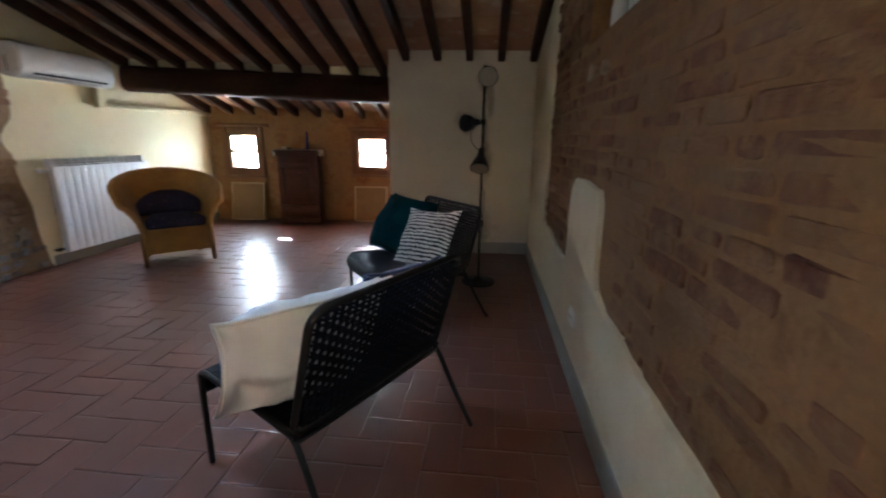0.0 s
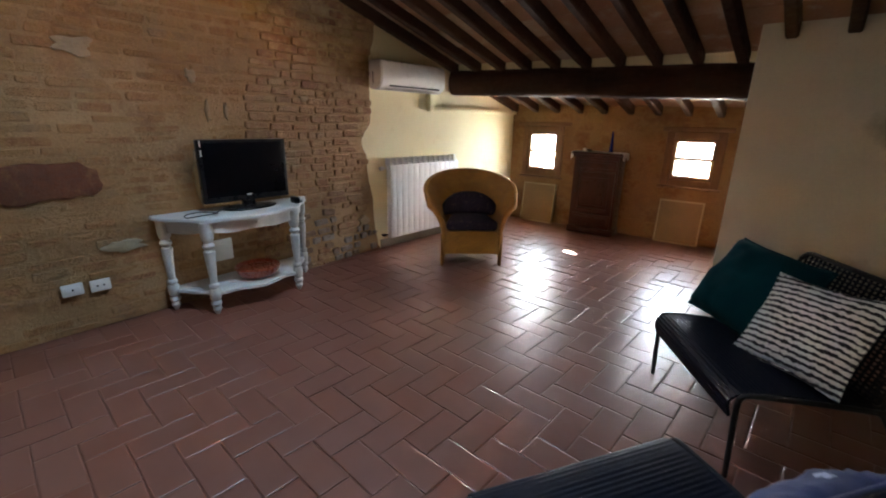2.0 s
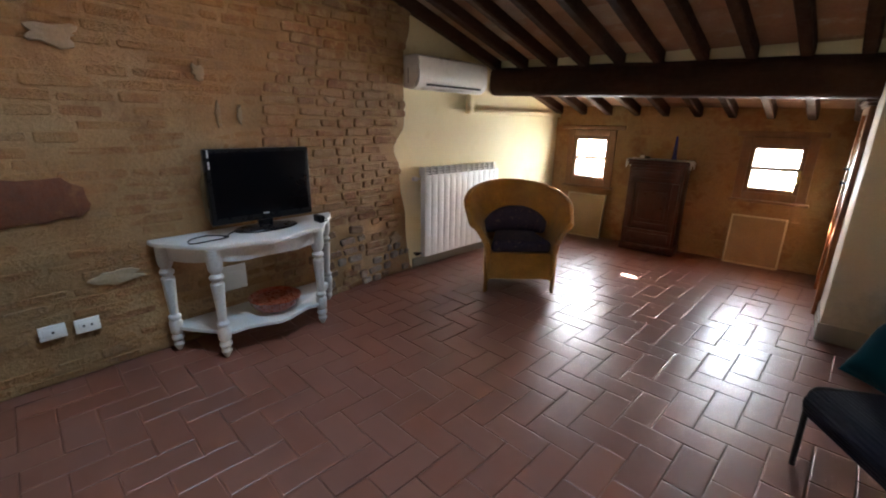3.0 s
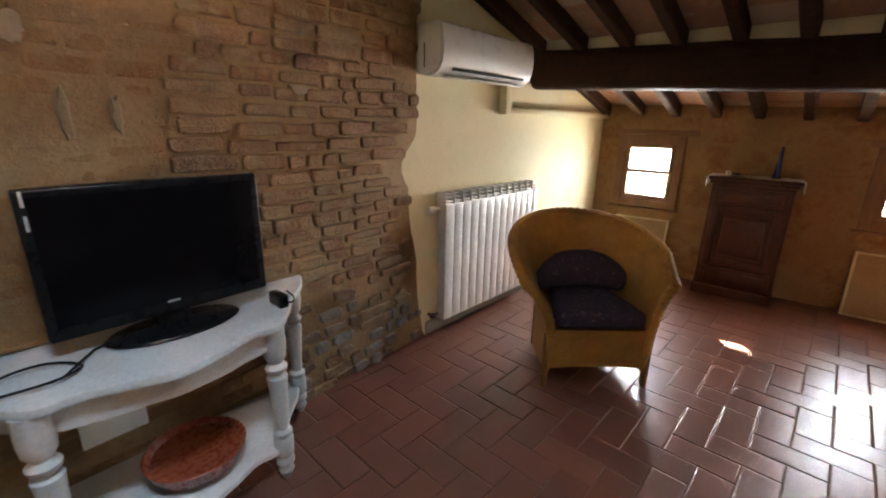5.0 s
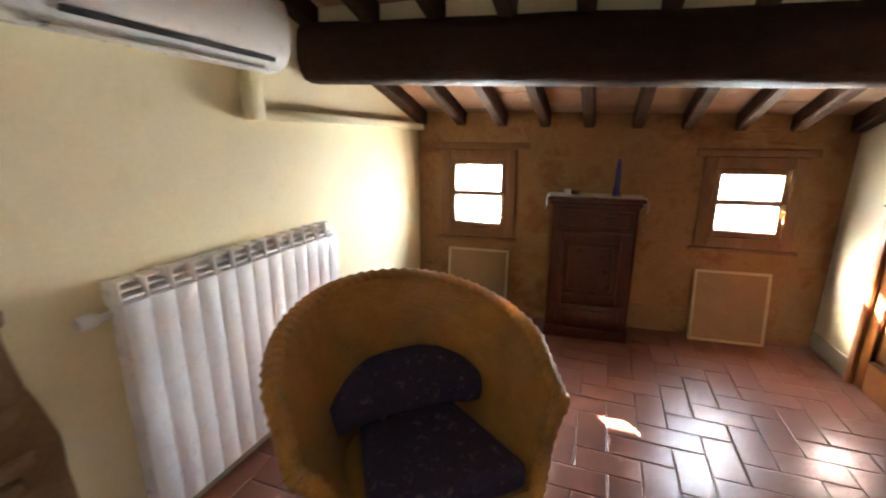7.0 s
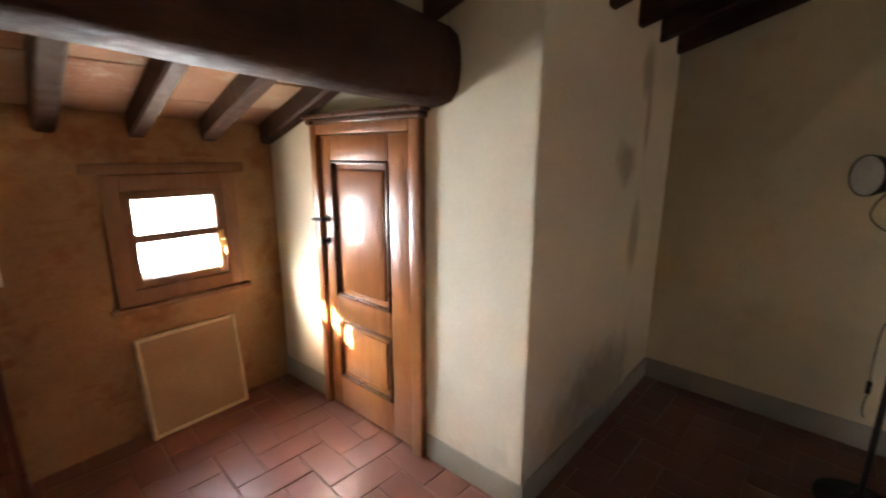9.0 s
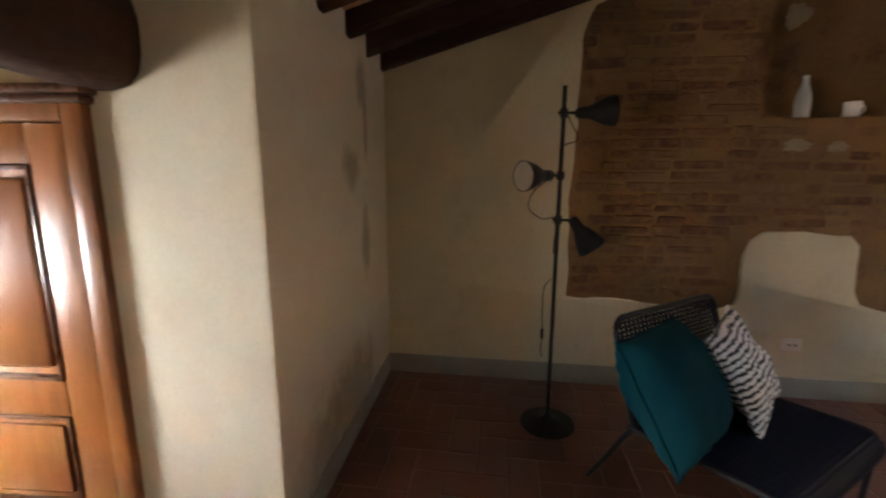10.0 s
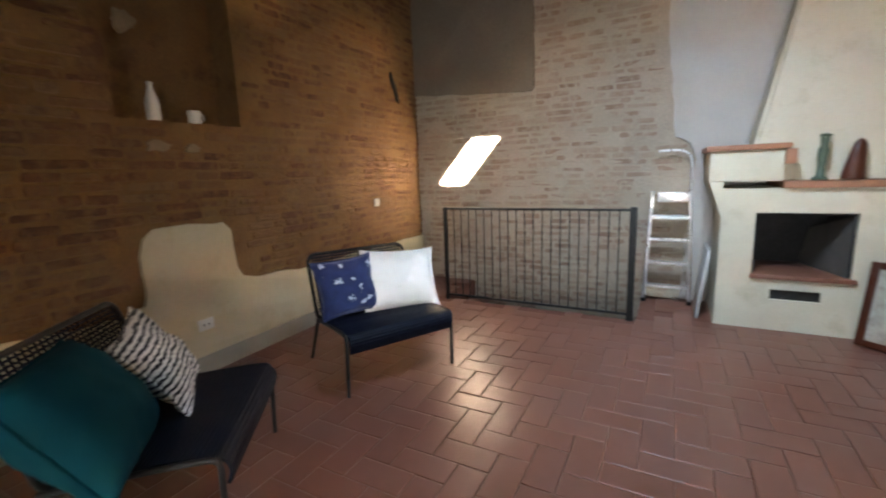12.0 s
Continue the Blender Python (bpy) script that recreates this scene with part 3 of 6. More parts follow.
for i in range(41):
    t = i / 40
    c = Vector((XL + (BOX_X + 0.02 - XL) * t, 7.16 + 0.31 * t, 1.915 - 0.10 * t))
    ring = []
    for k in range(20):
        a = 2 * math.pi * k / 20
        q = (abs(math.cos(a)) ** 3.2 + abs(math.sin(a)) ** 3.2) ** (-1 / 3.2)
        r = (0.145 + 0.008 * t) * q * (1 + 0.035 * noise.noise((c.x * 2.2, math.cos(a) * 1.2, math.sin(a) * 1.2 + 4)))
        ring.append(bm.verts.new(c + Vector((0, r * math.cos(a), r * math.sin(a)))))
    rings.append(ring)
for A, B in zip(rings, rings[1:]):
    for k in range(20):
        bm.faces.new((A[k], A[(k + 1) % 20], B[(k + 1) % 20], B[k]))
bm.faces.new(rings[0])
bm.faces.new(rings[-1][::-1])
solid("ceiling_beam", bm, M["beam"], "thick dark hewn wooden beam under the rafters", "beam", kind="structure", smooth=50)
bm = bmesh.new()
for a, b in zip(RAFTERS, RAFTERS[1:]):
    if a < BOX_X + 0.3 and b > XL:
        t = ((a + b) / 2 - XL) / (BOX_X - XL)
        y = 7.10 + 0.28 * t
        box(bm, b + 0.036, min(a - 0.036, BOX_X), y, y + 0.12, under(y) - 0.10, under(y) + RISE, 0.006)
structure(part("beam_infill", bm, M["plaster"]), "pale mortar filling between the rafters on the beam", "infill")

# unseen ground outside, added to send light up through the windows
bm = bmesh.new()
box(bm, -400, 400, -400, 400, -4.2, -4.0)
structure(part("ground", bm, material("dry grass", [(0.10, 0.11, 0.05), (0.18, 0.16, 0.08)], 0.9, 0.3, 5, 0.3)), "unseen dry grassy ground added outside below the house", "ground")


# ---- windows and door ----
def window(name, w, lintel):
    x0, x1, z0, z1 = w
    win = thing(name, "small brown wooden casement window with two panes, bright daylight behind", "window", kind="structure")
    b = 0.125
    bm = bmesh.new()
    box(bm, x0 - b, x0 - 0.045, YW - 0.022, YW + 0.02, z0 - b, z1 + b, 0.006)
    box(bm, x1 + 0.045, x1 + b, YW - 0.022, YW + 0.02, z0 - b, z1 + b, 0.006)
    box(bm, x0 - 0.045, x1 + 0.045, YW - 0.022, YW + 0.02, z1 + 0.045, z1 + b, 0.006)
    box(bm, x0 - 0.045, x1 + 0.045, YW - 0.022, YW + 0.02, z0 - b, z0 - 0.045, 0.006)
    part("window_frame", bm, M["window_wood"], win)
    bm = bmesh.new()
    box(bm, x0 - 0.043, x0, YW - 0.012, YW + 0.035, z0 - 0.043, z1 + 0.043, 0.006)
    box(bm, x1, x1 + 0.043, YW - 0.012, YW + 0.035, z0 - 0.043, z1 + 0.043, 0.006)
    box(bm, x0, x1, YW - 0.012, YW + 0.035, z1, z1 + 0.043, 0.006)
    box(bm, x0, x1, YW - 0.012, YW + 0.035, z0 - 0.043, z0, 0.006)
    zm = (z0 + z1) / 2 + 0.005
    box(bm, x0, x1, YW - 0.006, YW + 0.028, zm - 0.021, zm + 0.021, 0.004)
    part("sash", bm, M["window_wood"], win)
    for a, c in ((z0, zm - 0.021), (zm + 0.021, z1)):
        ob = part("pane", one_box(x0, x1, YW + 0.012, YW + 0.015, a, c), M["glass"], win, smooth=None)
        ob.visible_shadow = False
    bm = bmesh.new()
    hx = x1 + 0.022
    box(bm, hx - 0.012, hx + 0.012, YW - 0.018, YW - 0.010, zm - 0.10, zm + 0.0, 0.003)
    tube(bm, [(hx, YW - 0.016, zm - 0.05), (hx, YW - 0.05, zm - 0.05), (hx, YW - 0.055, zm - 0.13)], 0.008, 8)
    part("handle", bm, material("brass", [(0.55, 0.38, 0.15), (0.62, 0.45, 0.2)], 0.35, 20, 90, 0.05, metal=1.0), win, "brass window handle")
    bm = bmesh.new()
    box(bm, x0 - b - lintel, x1 + b + lintel, YW - 0.016, YW + 0.02, z1 + b + 0.002, z1 + b + 0.055, 0.008)
    part("lintel", bm, M["window_wood"], win)
    bm = bmesh.new()
    box(bm, x0 - b - 0.03, x1 + b + 0.03, YW - 0.045, YW + 0.02, z0 - b - 0.03, z0 - b - 0.002, 0.008)
    part("window_sill", bm, M["window_wood"], win)
    win.matrix_world = WIN_M
    return win


window("window_1", W1, 0.10)
window("window_2", W2, 0.06)

# closet door
door = thing("door_1", "closed varnished chestnut door with two raised panels in a dark moulded frame", "door", kind="structure")
X = BOX_X
bm = bmesh.new()
box(bm, X - 0.035, X + 0.06, DY0 - 0.07, DY0, 0.0, DZ + 0.075, 0.008)
box(bm, X - 0.035, X + 0.06, DY1, DY1 + 0.055, 0.0, DZ + 0.075, 0.008)
box(bm, X - 0.035, X + 0.06, DY0, DY1, DZ, DZ + 0.075, 0.008)
part("door_frame", bm, M["door_wood"], door)
bm = bmesh.new()
box(bm, X - 0.065, X + 0.02, DY0 - 0.10, DY1 + 0.08, DZ + 0.077, DZ + 0.105, 0.010)
box(bm, X - 0.052, X + 0.02, DY0 - 0.085, DY1 + 0.07, DZ + 0.05, DZ + 0.0765, 0.010)
part("cornice", bm, M["door_dark"], door, "dark moulded cornice")
bm = bmesh.new()
PZ = ((0.20, 0.565), (0.70, 1.445))
ya, yb = DY0 + 0.155, DY1 - 0.085
box(bm, X - 0.010, X + 0.035, DY0 + 0.004, ya, 0.008, DZ - 0.004, 0.004)
box(bm, X - 0.010, X + 0.035, yb, DY1 - 0.004, 0.008, DZ - 0.004, 0.004)
for a, c in ((0.008, PZ[0][0]), (PZ[0][1], PZ[1][0]), (PZ[1][1], DZ - 0.004)):
    box(bm, X - 0.010, X + 0.035, ya, yb, a, c, 0.004)
leaf = part("door_leaf", bm, M["door_wood"], door)
for a, c in PZ:
    bm = bmesh.new()
    box(bm, X + 0.010, X + 0.03, ya, yb, a, c)
    box(bm, X - 0.004, X + 0.012, ya + 0.045, yb - 0.045, a + 0.045, c - 0.045, 0.013, 2)
    part("panel", bm, M["door_wood"], leaf)
    bm = bmesh.new()
    for q in ((ya, ya + 0.018, a, c), (yb - 0.018, yb, a, c), (ya + 0.018, yb - 0.018, a, a + 0.018), (ya + 0.018, yb - 0.018, c - 0.018, c)):
        box(bm, X - 0.017, X + 0.012, q[0], q[1], q[2], q[3], 0.006)
    part("moulding", bm, M["door_dark"], leaf)
for z in (1.13, 1.01):
    bm = bmesh.new()
    yh = DY1 - 0.042
    lathe(bm, [(0.022, 0), (0.022, 0.006), (0.009, 0.010), (0.009, 0.045)], 12, Matrix.Translation((X - 0.010, yh, z)) @ Matrix.Rotation(radians(-90), 4, "Y"))
    tube(bm, [(X - 0.052, yh - 0.012, z), (X - 0.055, yh + 0.04, z), (X - 0.052, yh + 0.085, z - 0.006)] if z > 1.1 else [(X - 0.050, yh, z - 0.02), (X - 0.050, yh, z + 0.02)], 0.008, 8)
    part("handle" if z > 1.1 else "key", bm, M["iron"], door, "black iron handle" if z > 1.1 else "black iron key")
for z in (0.30, 1.38, 0.78):
    bm = bmesh.new()
    tube(bm, [(X - 0.020, DY0 + 0.002, z - 0.035), (X - 0.020, DY0 + 0.002, z + 0.035)], 0.009, 10)
    part("hinge", bm, M["iron_dull"], door)
door.matrix_world = SIDE_M


# ---- chairs ----
def cloth(name, kind):
    m = bpy.data.materials.new(name)
    m.use_nodes = True
    nt = m.node_tree
    p = nt.nodes["Principled BSDF"]
    p.inputs["Roughness"].default_value = 0.9
    p.inputs["Sheen Weight"].default_value = 0.25
    co = nt.nodes.new("ShaderNodeTexCoord").outputs["Object"]
    weave = noise_node(nt, co, 220, 3, 0.7)
    folds = noise_node(nt, co, 6, 3, 0.5)
    if kind == "white":
        col = mix_node(nt, (0.80, 0.78, 0.73), (0.88, 0.87, 0.84), folds)
    elif kind == "teal":
        col = mix_node(nt, (0.001, 0.022, 0.030), (0.0015, 0.044, 0.055), folds)
        p.inputs["Sheen Weight"].default_value = 0.0
        p.inputs["Specular IOR Level"].default_value = 0.08
    elif kind == "stripe":
        wv = nt.nodes.new("ShaderNodeTexWave")
        wv.bands_direction = "Z"
        wv.inputs["Scale"].default_value, wv.inputs["Distortion"].default_value = 11.5, 2.6
        wv.inputs["Detail"].default_value, wv.inputs["Detail Scale"].default_value = 2.0, 4.0
        nt.links.new(co, wv.inputs[0])
        gap = noise_node(nt, co, 38, 2, 0.5)
        mul = mix_node(nt, wv.outputs[0], gap, 0.42)
        r = ramp_node(nt, [(0.52, (0.78, 0.76, 0.70)), (0.56, (0.012, 0.012, 0.015))])
        nt.links.new(mul, r.inputs[0])
        col = r.outputs[0]
    else:
        v = nt.nodes.new("ShaderNodeTexVoronoi")
        v.inputs["Scale"].default_value = 11
        nt.links.new(co, v.inputs["Vector"])
        gap = noise_node(nt, co, 34, 3, 0.6)
        mul = mix_node(nt, v.outputs["Distance"], gap, 0.5)
        r = ramp_node(nt, [(0.325, (0.62, 0.66, 0.76)), (0.365, (0.010, 0.020, 0.085)), (0.7, (0.016, 0.032, 0.13))])
        nt.links.new(mul, r.inputs[0])
        col = r.outputs[0]
    nt.links.new(col, p.inputs["Base Color"])
    b = nt.nodes.new("ShaderNodeBump")
    b.inputs["Strength"].default_value, b.inputs["Distance"].default_value = 0.5, 0.003
    nt.links.new(mix_node(nt, weave, folds, 0.6), b.inputs["Height"])
    nt.links.new(b.outputs[0], p.inputs["Normal"])
    return m


def pillow(m, w, h, t, mat, label, seed=0, soft=0.03):
    """A stuffed square cushion, standing in its own x-z plane."""
    bm = bmesh.new()
    n = 22
    grid = {}
    for side in (-1, 1):
        for j in range(n + 1):
            for i in range(n + 1):
                u, v = 2 * i / n - 1, 2 * j / n - 1
                rim = i in (0, n) or j in (0, n)
                if rim and side == 1:
                    grid[(1, i, j)] = grid[(-1, i, j)]
                    continue
                pull = 1 - 0.13 * (1 - (u * u) ** 1.2) * v * v * (0 if soft > 0.1 else 1) - soft * (u * v) ** 2
                pull2 = 1 - 0.13 * (1 - (v * v) ** 1.2) * u * u * (0 if soft > 0.1 else 1) - soft * (u * v) ** 2
                bulge = t * 0.5 * ((1 - abs(u) ** 2.2) * (1 - abs(v) ** 2.2)) ** 0.6
                wr = 0.020 * noise.noise((u * 1.9 + seed, v * 1.9, side * 3)) + 0.009 * noise.noise((u * 6 + seed, v * 6, side * 5))
                if not rim:
                    wr -= 0.010 * max(0.0, 1 - abs(noise.noise((u * 1.3 + v * 0.6 + seed, v * 1.1, side * 2))) * 7)
                grid[(side, i, j)] = bm.verts.new((u * w / 2 * pull2, side * bulge + wr * (0.3 if rim else 1), v * h / 2 * pull))
        for j in range(n):
            for i in range(n):
                q = [grid[(side, i, j)], grid[(side, i + 1, j)], grid[(side, i + 1, j + 1)], grid[(side, i, j + 1)]]
                bm.faces.new(q if side == -1 else q[::-1])
    edge = [grid[(-1, i, 0)].co.copy() for i in range(n)] + [grid[(-1, n, j)].co.copy() for j in range(n)] + [grid[(-1, i, n)].co.copy() for i in range(n, 0, -1)] + [grid[(-1, 0, j)].co.copy() for j in range(n, 0, -1)]
    ob = thing("pillow", label, "pillow", m)
    part("cover", bm, mat, ob, smooth=180)
    part("seam", tube(bmesh.new(), edge, 0.0075, 6, True), mat, ob, "narrow sewn seam", smooth=180)
    ob.matrix_world = m
    return ob


WEAVE = material("black woven plastic cord", [(0.003, 0.004, 0.009), (0.005, 0.007, 0.016)], 0.55, 30, 160, 0.3, local=True, spec=0.14)
HALF = 0.385


def lounge_chair(m):
    ch = thing("lounge_chair", "low black metal lounge chair with woven cord seat and back", "chair", m, "pair of lounge chairs")
    # seat: corrugated sheet that rolls over the front
    prof = bend([(-0.035, 0.29), (-0.048, 0.345), (-0.028, 0.385), (0.035, 0.400), (0.20, 0.396), (0.40, 0.374), (0.53, 0.360)], 14)
    prof = [Vector((p.x, p.y)) for p in [Vector((a.x, a.y)) for a in prof]]
    dense, acc = [], 0.0
    for a, b in zip(prof, prof[1:]):
        k = max(1, int((b - a).length / 0.0045))
        dense += [a.lerp(b, i / k) for i in range(k)]
    dense.append(prof[-1])
    top, bot = [], []
    for i, p in enumerate(dense):
        a, b = dense[max(0, i - 1)], dense[min(len(dense) - 1, i + 1)]
        t = (b - a).normalized()
        nrm = Vector((-t.y, t.x))
        acc += (dense[i] - dense[i - 1]).length if i else 0
        ripple = 0.0016 * math.cos(2 * math.pi * acc / 0.018)
        top.append(p + nrm * (0.004 + ripple))
        bot.append(p - nrm * 0.008)
    bm = bmesh.new()
    cols = []
    for sx in (-1, 1):
        cols.append([bm.verts.new((sx * (HALF - 0.012), q.x, q.y)) for q in top + bot[::-1]])
    k = len(cols[0])
    for i in range(k):
        bm.faces.new((cols[0][i], cols[0][(i + 1) % k], cols[1][(i + 1) % k], cols[1][i]))
    for c, flip in ((cols[0], False), (cols[1], True)):
        h = len(top)
        for i in range(h - 1):
            q = (c[i], c[i + 1], c[2 * h - 2 - i], c[2 * h - 1 - i])
            bm.faces.new(q if flip else q[::-1])
    part("seat", bm, WEAVE, ch, smooth=60)
    # back: tube frame and woven lattice
    b0, b1 = Vector((0, 0.53, 0.350)), Vector((0, 0.665, 0.805))
    d = (b1 - b0)
    bm = bmesh.new()
    loop = []
    W, R = HALF, 0.06
    L = d.length
    for cx, cz, a0 in ((W - R, R, -90), (W - R, L - R, 0), (-W + R, L - R, 90), (-W + R, R, 180)):
        for s in range(6):
            a = radians(a0 + 90 * s / 5)
            q = Vector((cx + R * math.cos(a), 0, 0)) + b0 + d.normalized() * (cz + R * math.sin(a))
            loop.append(q)
    tube(bm, loop, 0.013, 10, True)
    part("back_frame", bm, M["iron"], ch, smooth=60)
    bm = bmesh.new()
    nrm = Vector((0, -d.z, d.y)).normalized()
    rows = 22
    for i in range(rows):
        z = 0.025 + (L - 0.05) * i / (rows - 1)
        inset = 0.02 if 0.05 < z < L - 0.05 else 0.045
        c = b0 + d.normalized() * z
        tube(bm, [c + Vector((x, 0, 0)) + nrm * (0.0045 * math.cos(math.pi * (k + i))) for k, x in enumerate(np.linspace(-W + inset, W - inset, 25))], 0.0052, 5)
    for k, x in enumerate(np.linspace(-W + 0.035, W - 0.035, 25)):
        for w in (-0.004, 0.004):
            tube(bm, [b0 + Vector((x + w, 0, 0)) + d.normalized() * 0.012, b0 + Vector((x + w, 0, 0)) + d.normalized() * (L - 0.012)], 0.0036, 5)
    part("lattice", bm, WEAVE, ch, "open black woven lattice", smooth=60)
    for sx in (-1, 1):
        bm = bmesh.new()
        tube(bm, bend([(sx * HALF, -0.02, 0.33), (sx * HALF, -0.012, 0.385), (sx * HALF, 0.05, 0.398), (sx * HALF, 0.35, 0.375), (sx * HALF, 0.55, 0.355)]), 0.012, 8)
        part("side_rail", bm, M["iron"], ch, smooth=60)
        part("leg", tube(bmesh.new(), [(sx * HALF, -0.02, 0.34), (sx * (HALF + 0.008), -0.005, 0.0)], 0.0115, 10), M["iron"], ch, smooth=60)
        part("leg", tube(bmesh.new(), bend([(sx * HALF, 0.48, 0.362), (sx * HALF, 0.545, 0.335), (sx * (HALF + 0.006), 0.64, 0.16), (sx * (HALF + 0.010), 0.735, 0.0)]), 0.0115, 10), M["iron"], ch, smooth=60)
    part("stretcher", tube(bmesh.new(), [(-HALF, 0.545, 0.335), (HALF, 0.545, 0.335)], 0.010, 8), M["iron"], ch, smooth=60)
    return ch


CHAIR_A = pose(-1.348, 3.905, 0, 0, 0, -118.2)
CHAIR_B = pose(-1.27, 5.02, 0, 0, 0, -52.3)
chair_a = lounge_chair(CHAIR_A)
copy_thing(chair_a, CHAIR_B)
pillow(CHAIR_A @ pose(0.235, 0.428, 0.572, -29, 2, -16), 0.59, 0.50, 0.25, cloth("white cotton", "white"), "plump white cotton pillow on a black lounge chair", 1)
pillow(CHAIR_A @ pose(-0.18, 0.455, 0.585, -22, -3, -3), 0.45, 0.43, 0.15, cloth("blue floral cotton", "flower"), "navy blue pillow with pale flowers on a lounge chair", 5)
pillow(CHAIR_B @ pose(0.125, 0.370, 0.580, -32, -4, 18), 0.50, 0.46, 0.15, cloth("striped cotton", "stripe"), "white pillow with broken black stripes on a lounge chair", 9)
pillow(CHAIR_B @ pose(-0.325, 0.410, 0.590, -33, 3, 12), 0.60, 0.53, 0.30, cloth("teal velvet", "teal"), "dark teal velvet pillow on a lounge chair", 12, 0.08)

# ---- wicker armchair ----
WICKER = bpy.data.materials.new("honey wicker")
WICKER.use_nodes = True
nt = WICKER.node_tree
p = nt.nodes["Principled BSDF"]
co = nt.nodes.new("ShaderNodeTexCoord").outputs["UV"]
br = nt.nodes.new("ShaderNodeTexBrick")
br.inputs["Scale"].default_value = 1.0
br.inputs["Brick Width"].default_value, br.inputs["Row Height"].default_value = 0.022, 0.008
br.inputs["Mortar Size"].default_value, br.inputs["Mortar Smooth"].default_value = 0.0016, 1.0
br.inputs["Color1"].default_value, br.inputs["Color2"].default_value, br.inputs["Mortar"].default_value = (0.58, 0.285, 0.058, 1), (0.50, 0.235, 0.046, 1), (0.23, 0.10, 0.02, 1)
nt.links.new(co, br.inputs["Vector"])
pos = nt.nodes.new("ShaderNodeNewGeometry").outputs["Position"]
tone = noise_node(nt, pos, 7, 4, 0.6)
r = ramp_node(nt, [(0.3, (0.75, 0.72, 0.68)), (0.7, (1.15, 1.15, 1.15))])
nt.links.new(tone, r.inputs[0])
nt.links.new(mix_node(nt, br.outputs["Color"], r.outputs[0], 1.0, "MULTIPLY"), p.inputs["Base Color"])
p.inputs["Roughness"].default_value = 0.36
b = nt.nodes.new("ShaderNodeBump")
b.inputs["Strength"].default_value, b.inputs["Distance"].default_value = 1.0, 0.004
b.invert = True
nt.links.new(br.outputs["Fac"], b.inputs["Height"])
nt.links.new(b.outputs[0], p.inputs["Normal"])


def sheet_grid(bm, P, uv, closed=False):
    """Faces over a grid of points; uv holds metres along both ways."""
    layer = bm.loops.layers.uv.verify()
    V = [[bm.verts.new(q) for q in row] for row in P]
    for j in range(len(V) - 1):
        for i in range(len(V[0]) - 1):
            f = bm.faces.new((V[j][i], V[j][i + 1], V[j + 1][i + 1], V[j + 1][i]))
            for loop, (a, c) in zip(f.loops, ((j, i), (j, i + 1), (j + 1, i + 1), (j + 1, i))):
                loop[layer].uv = uv[a][c]
    return V


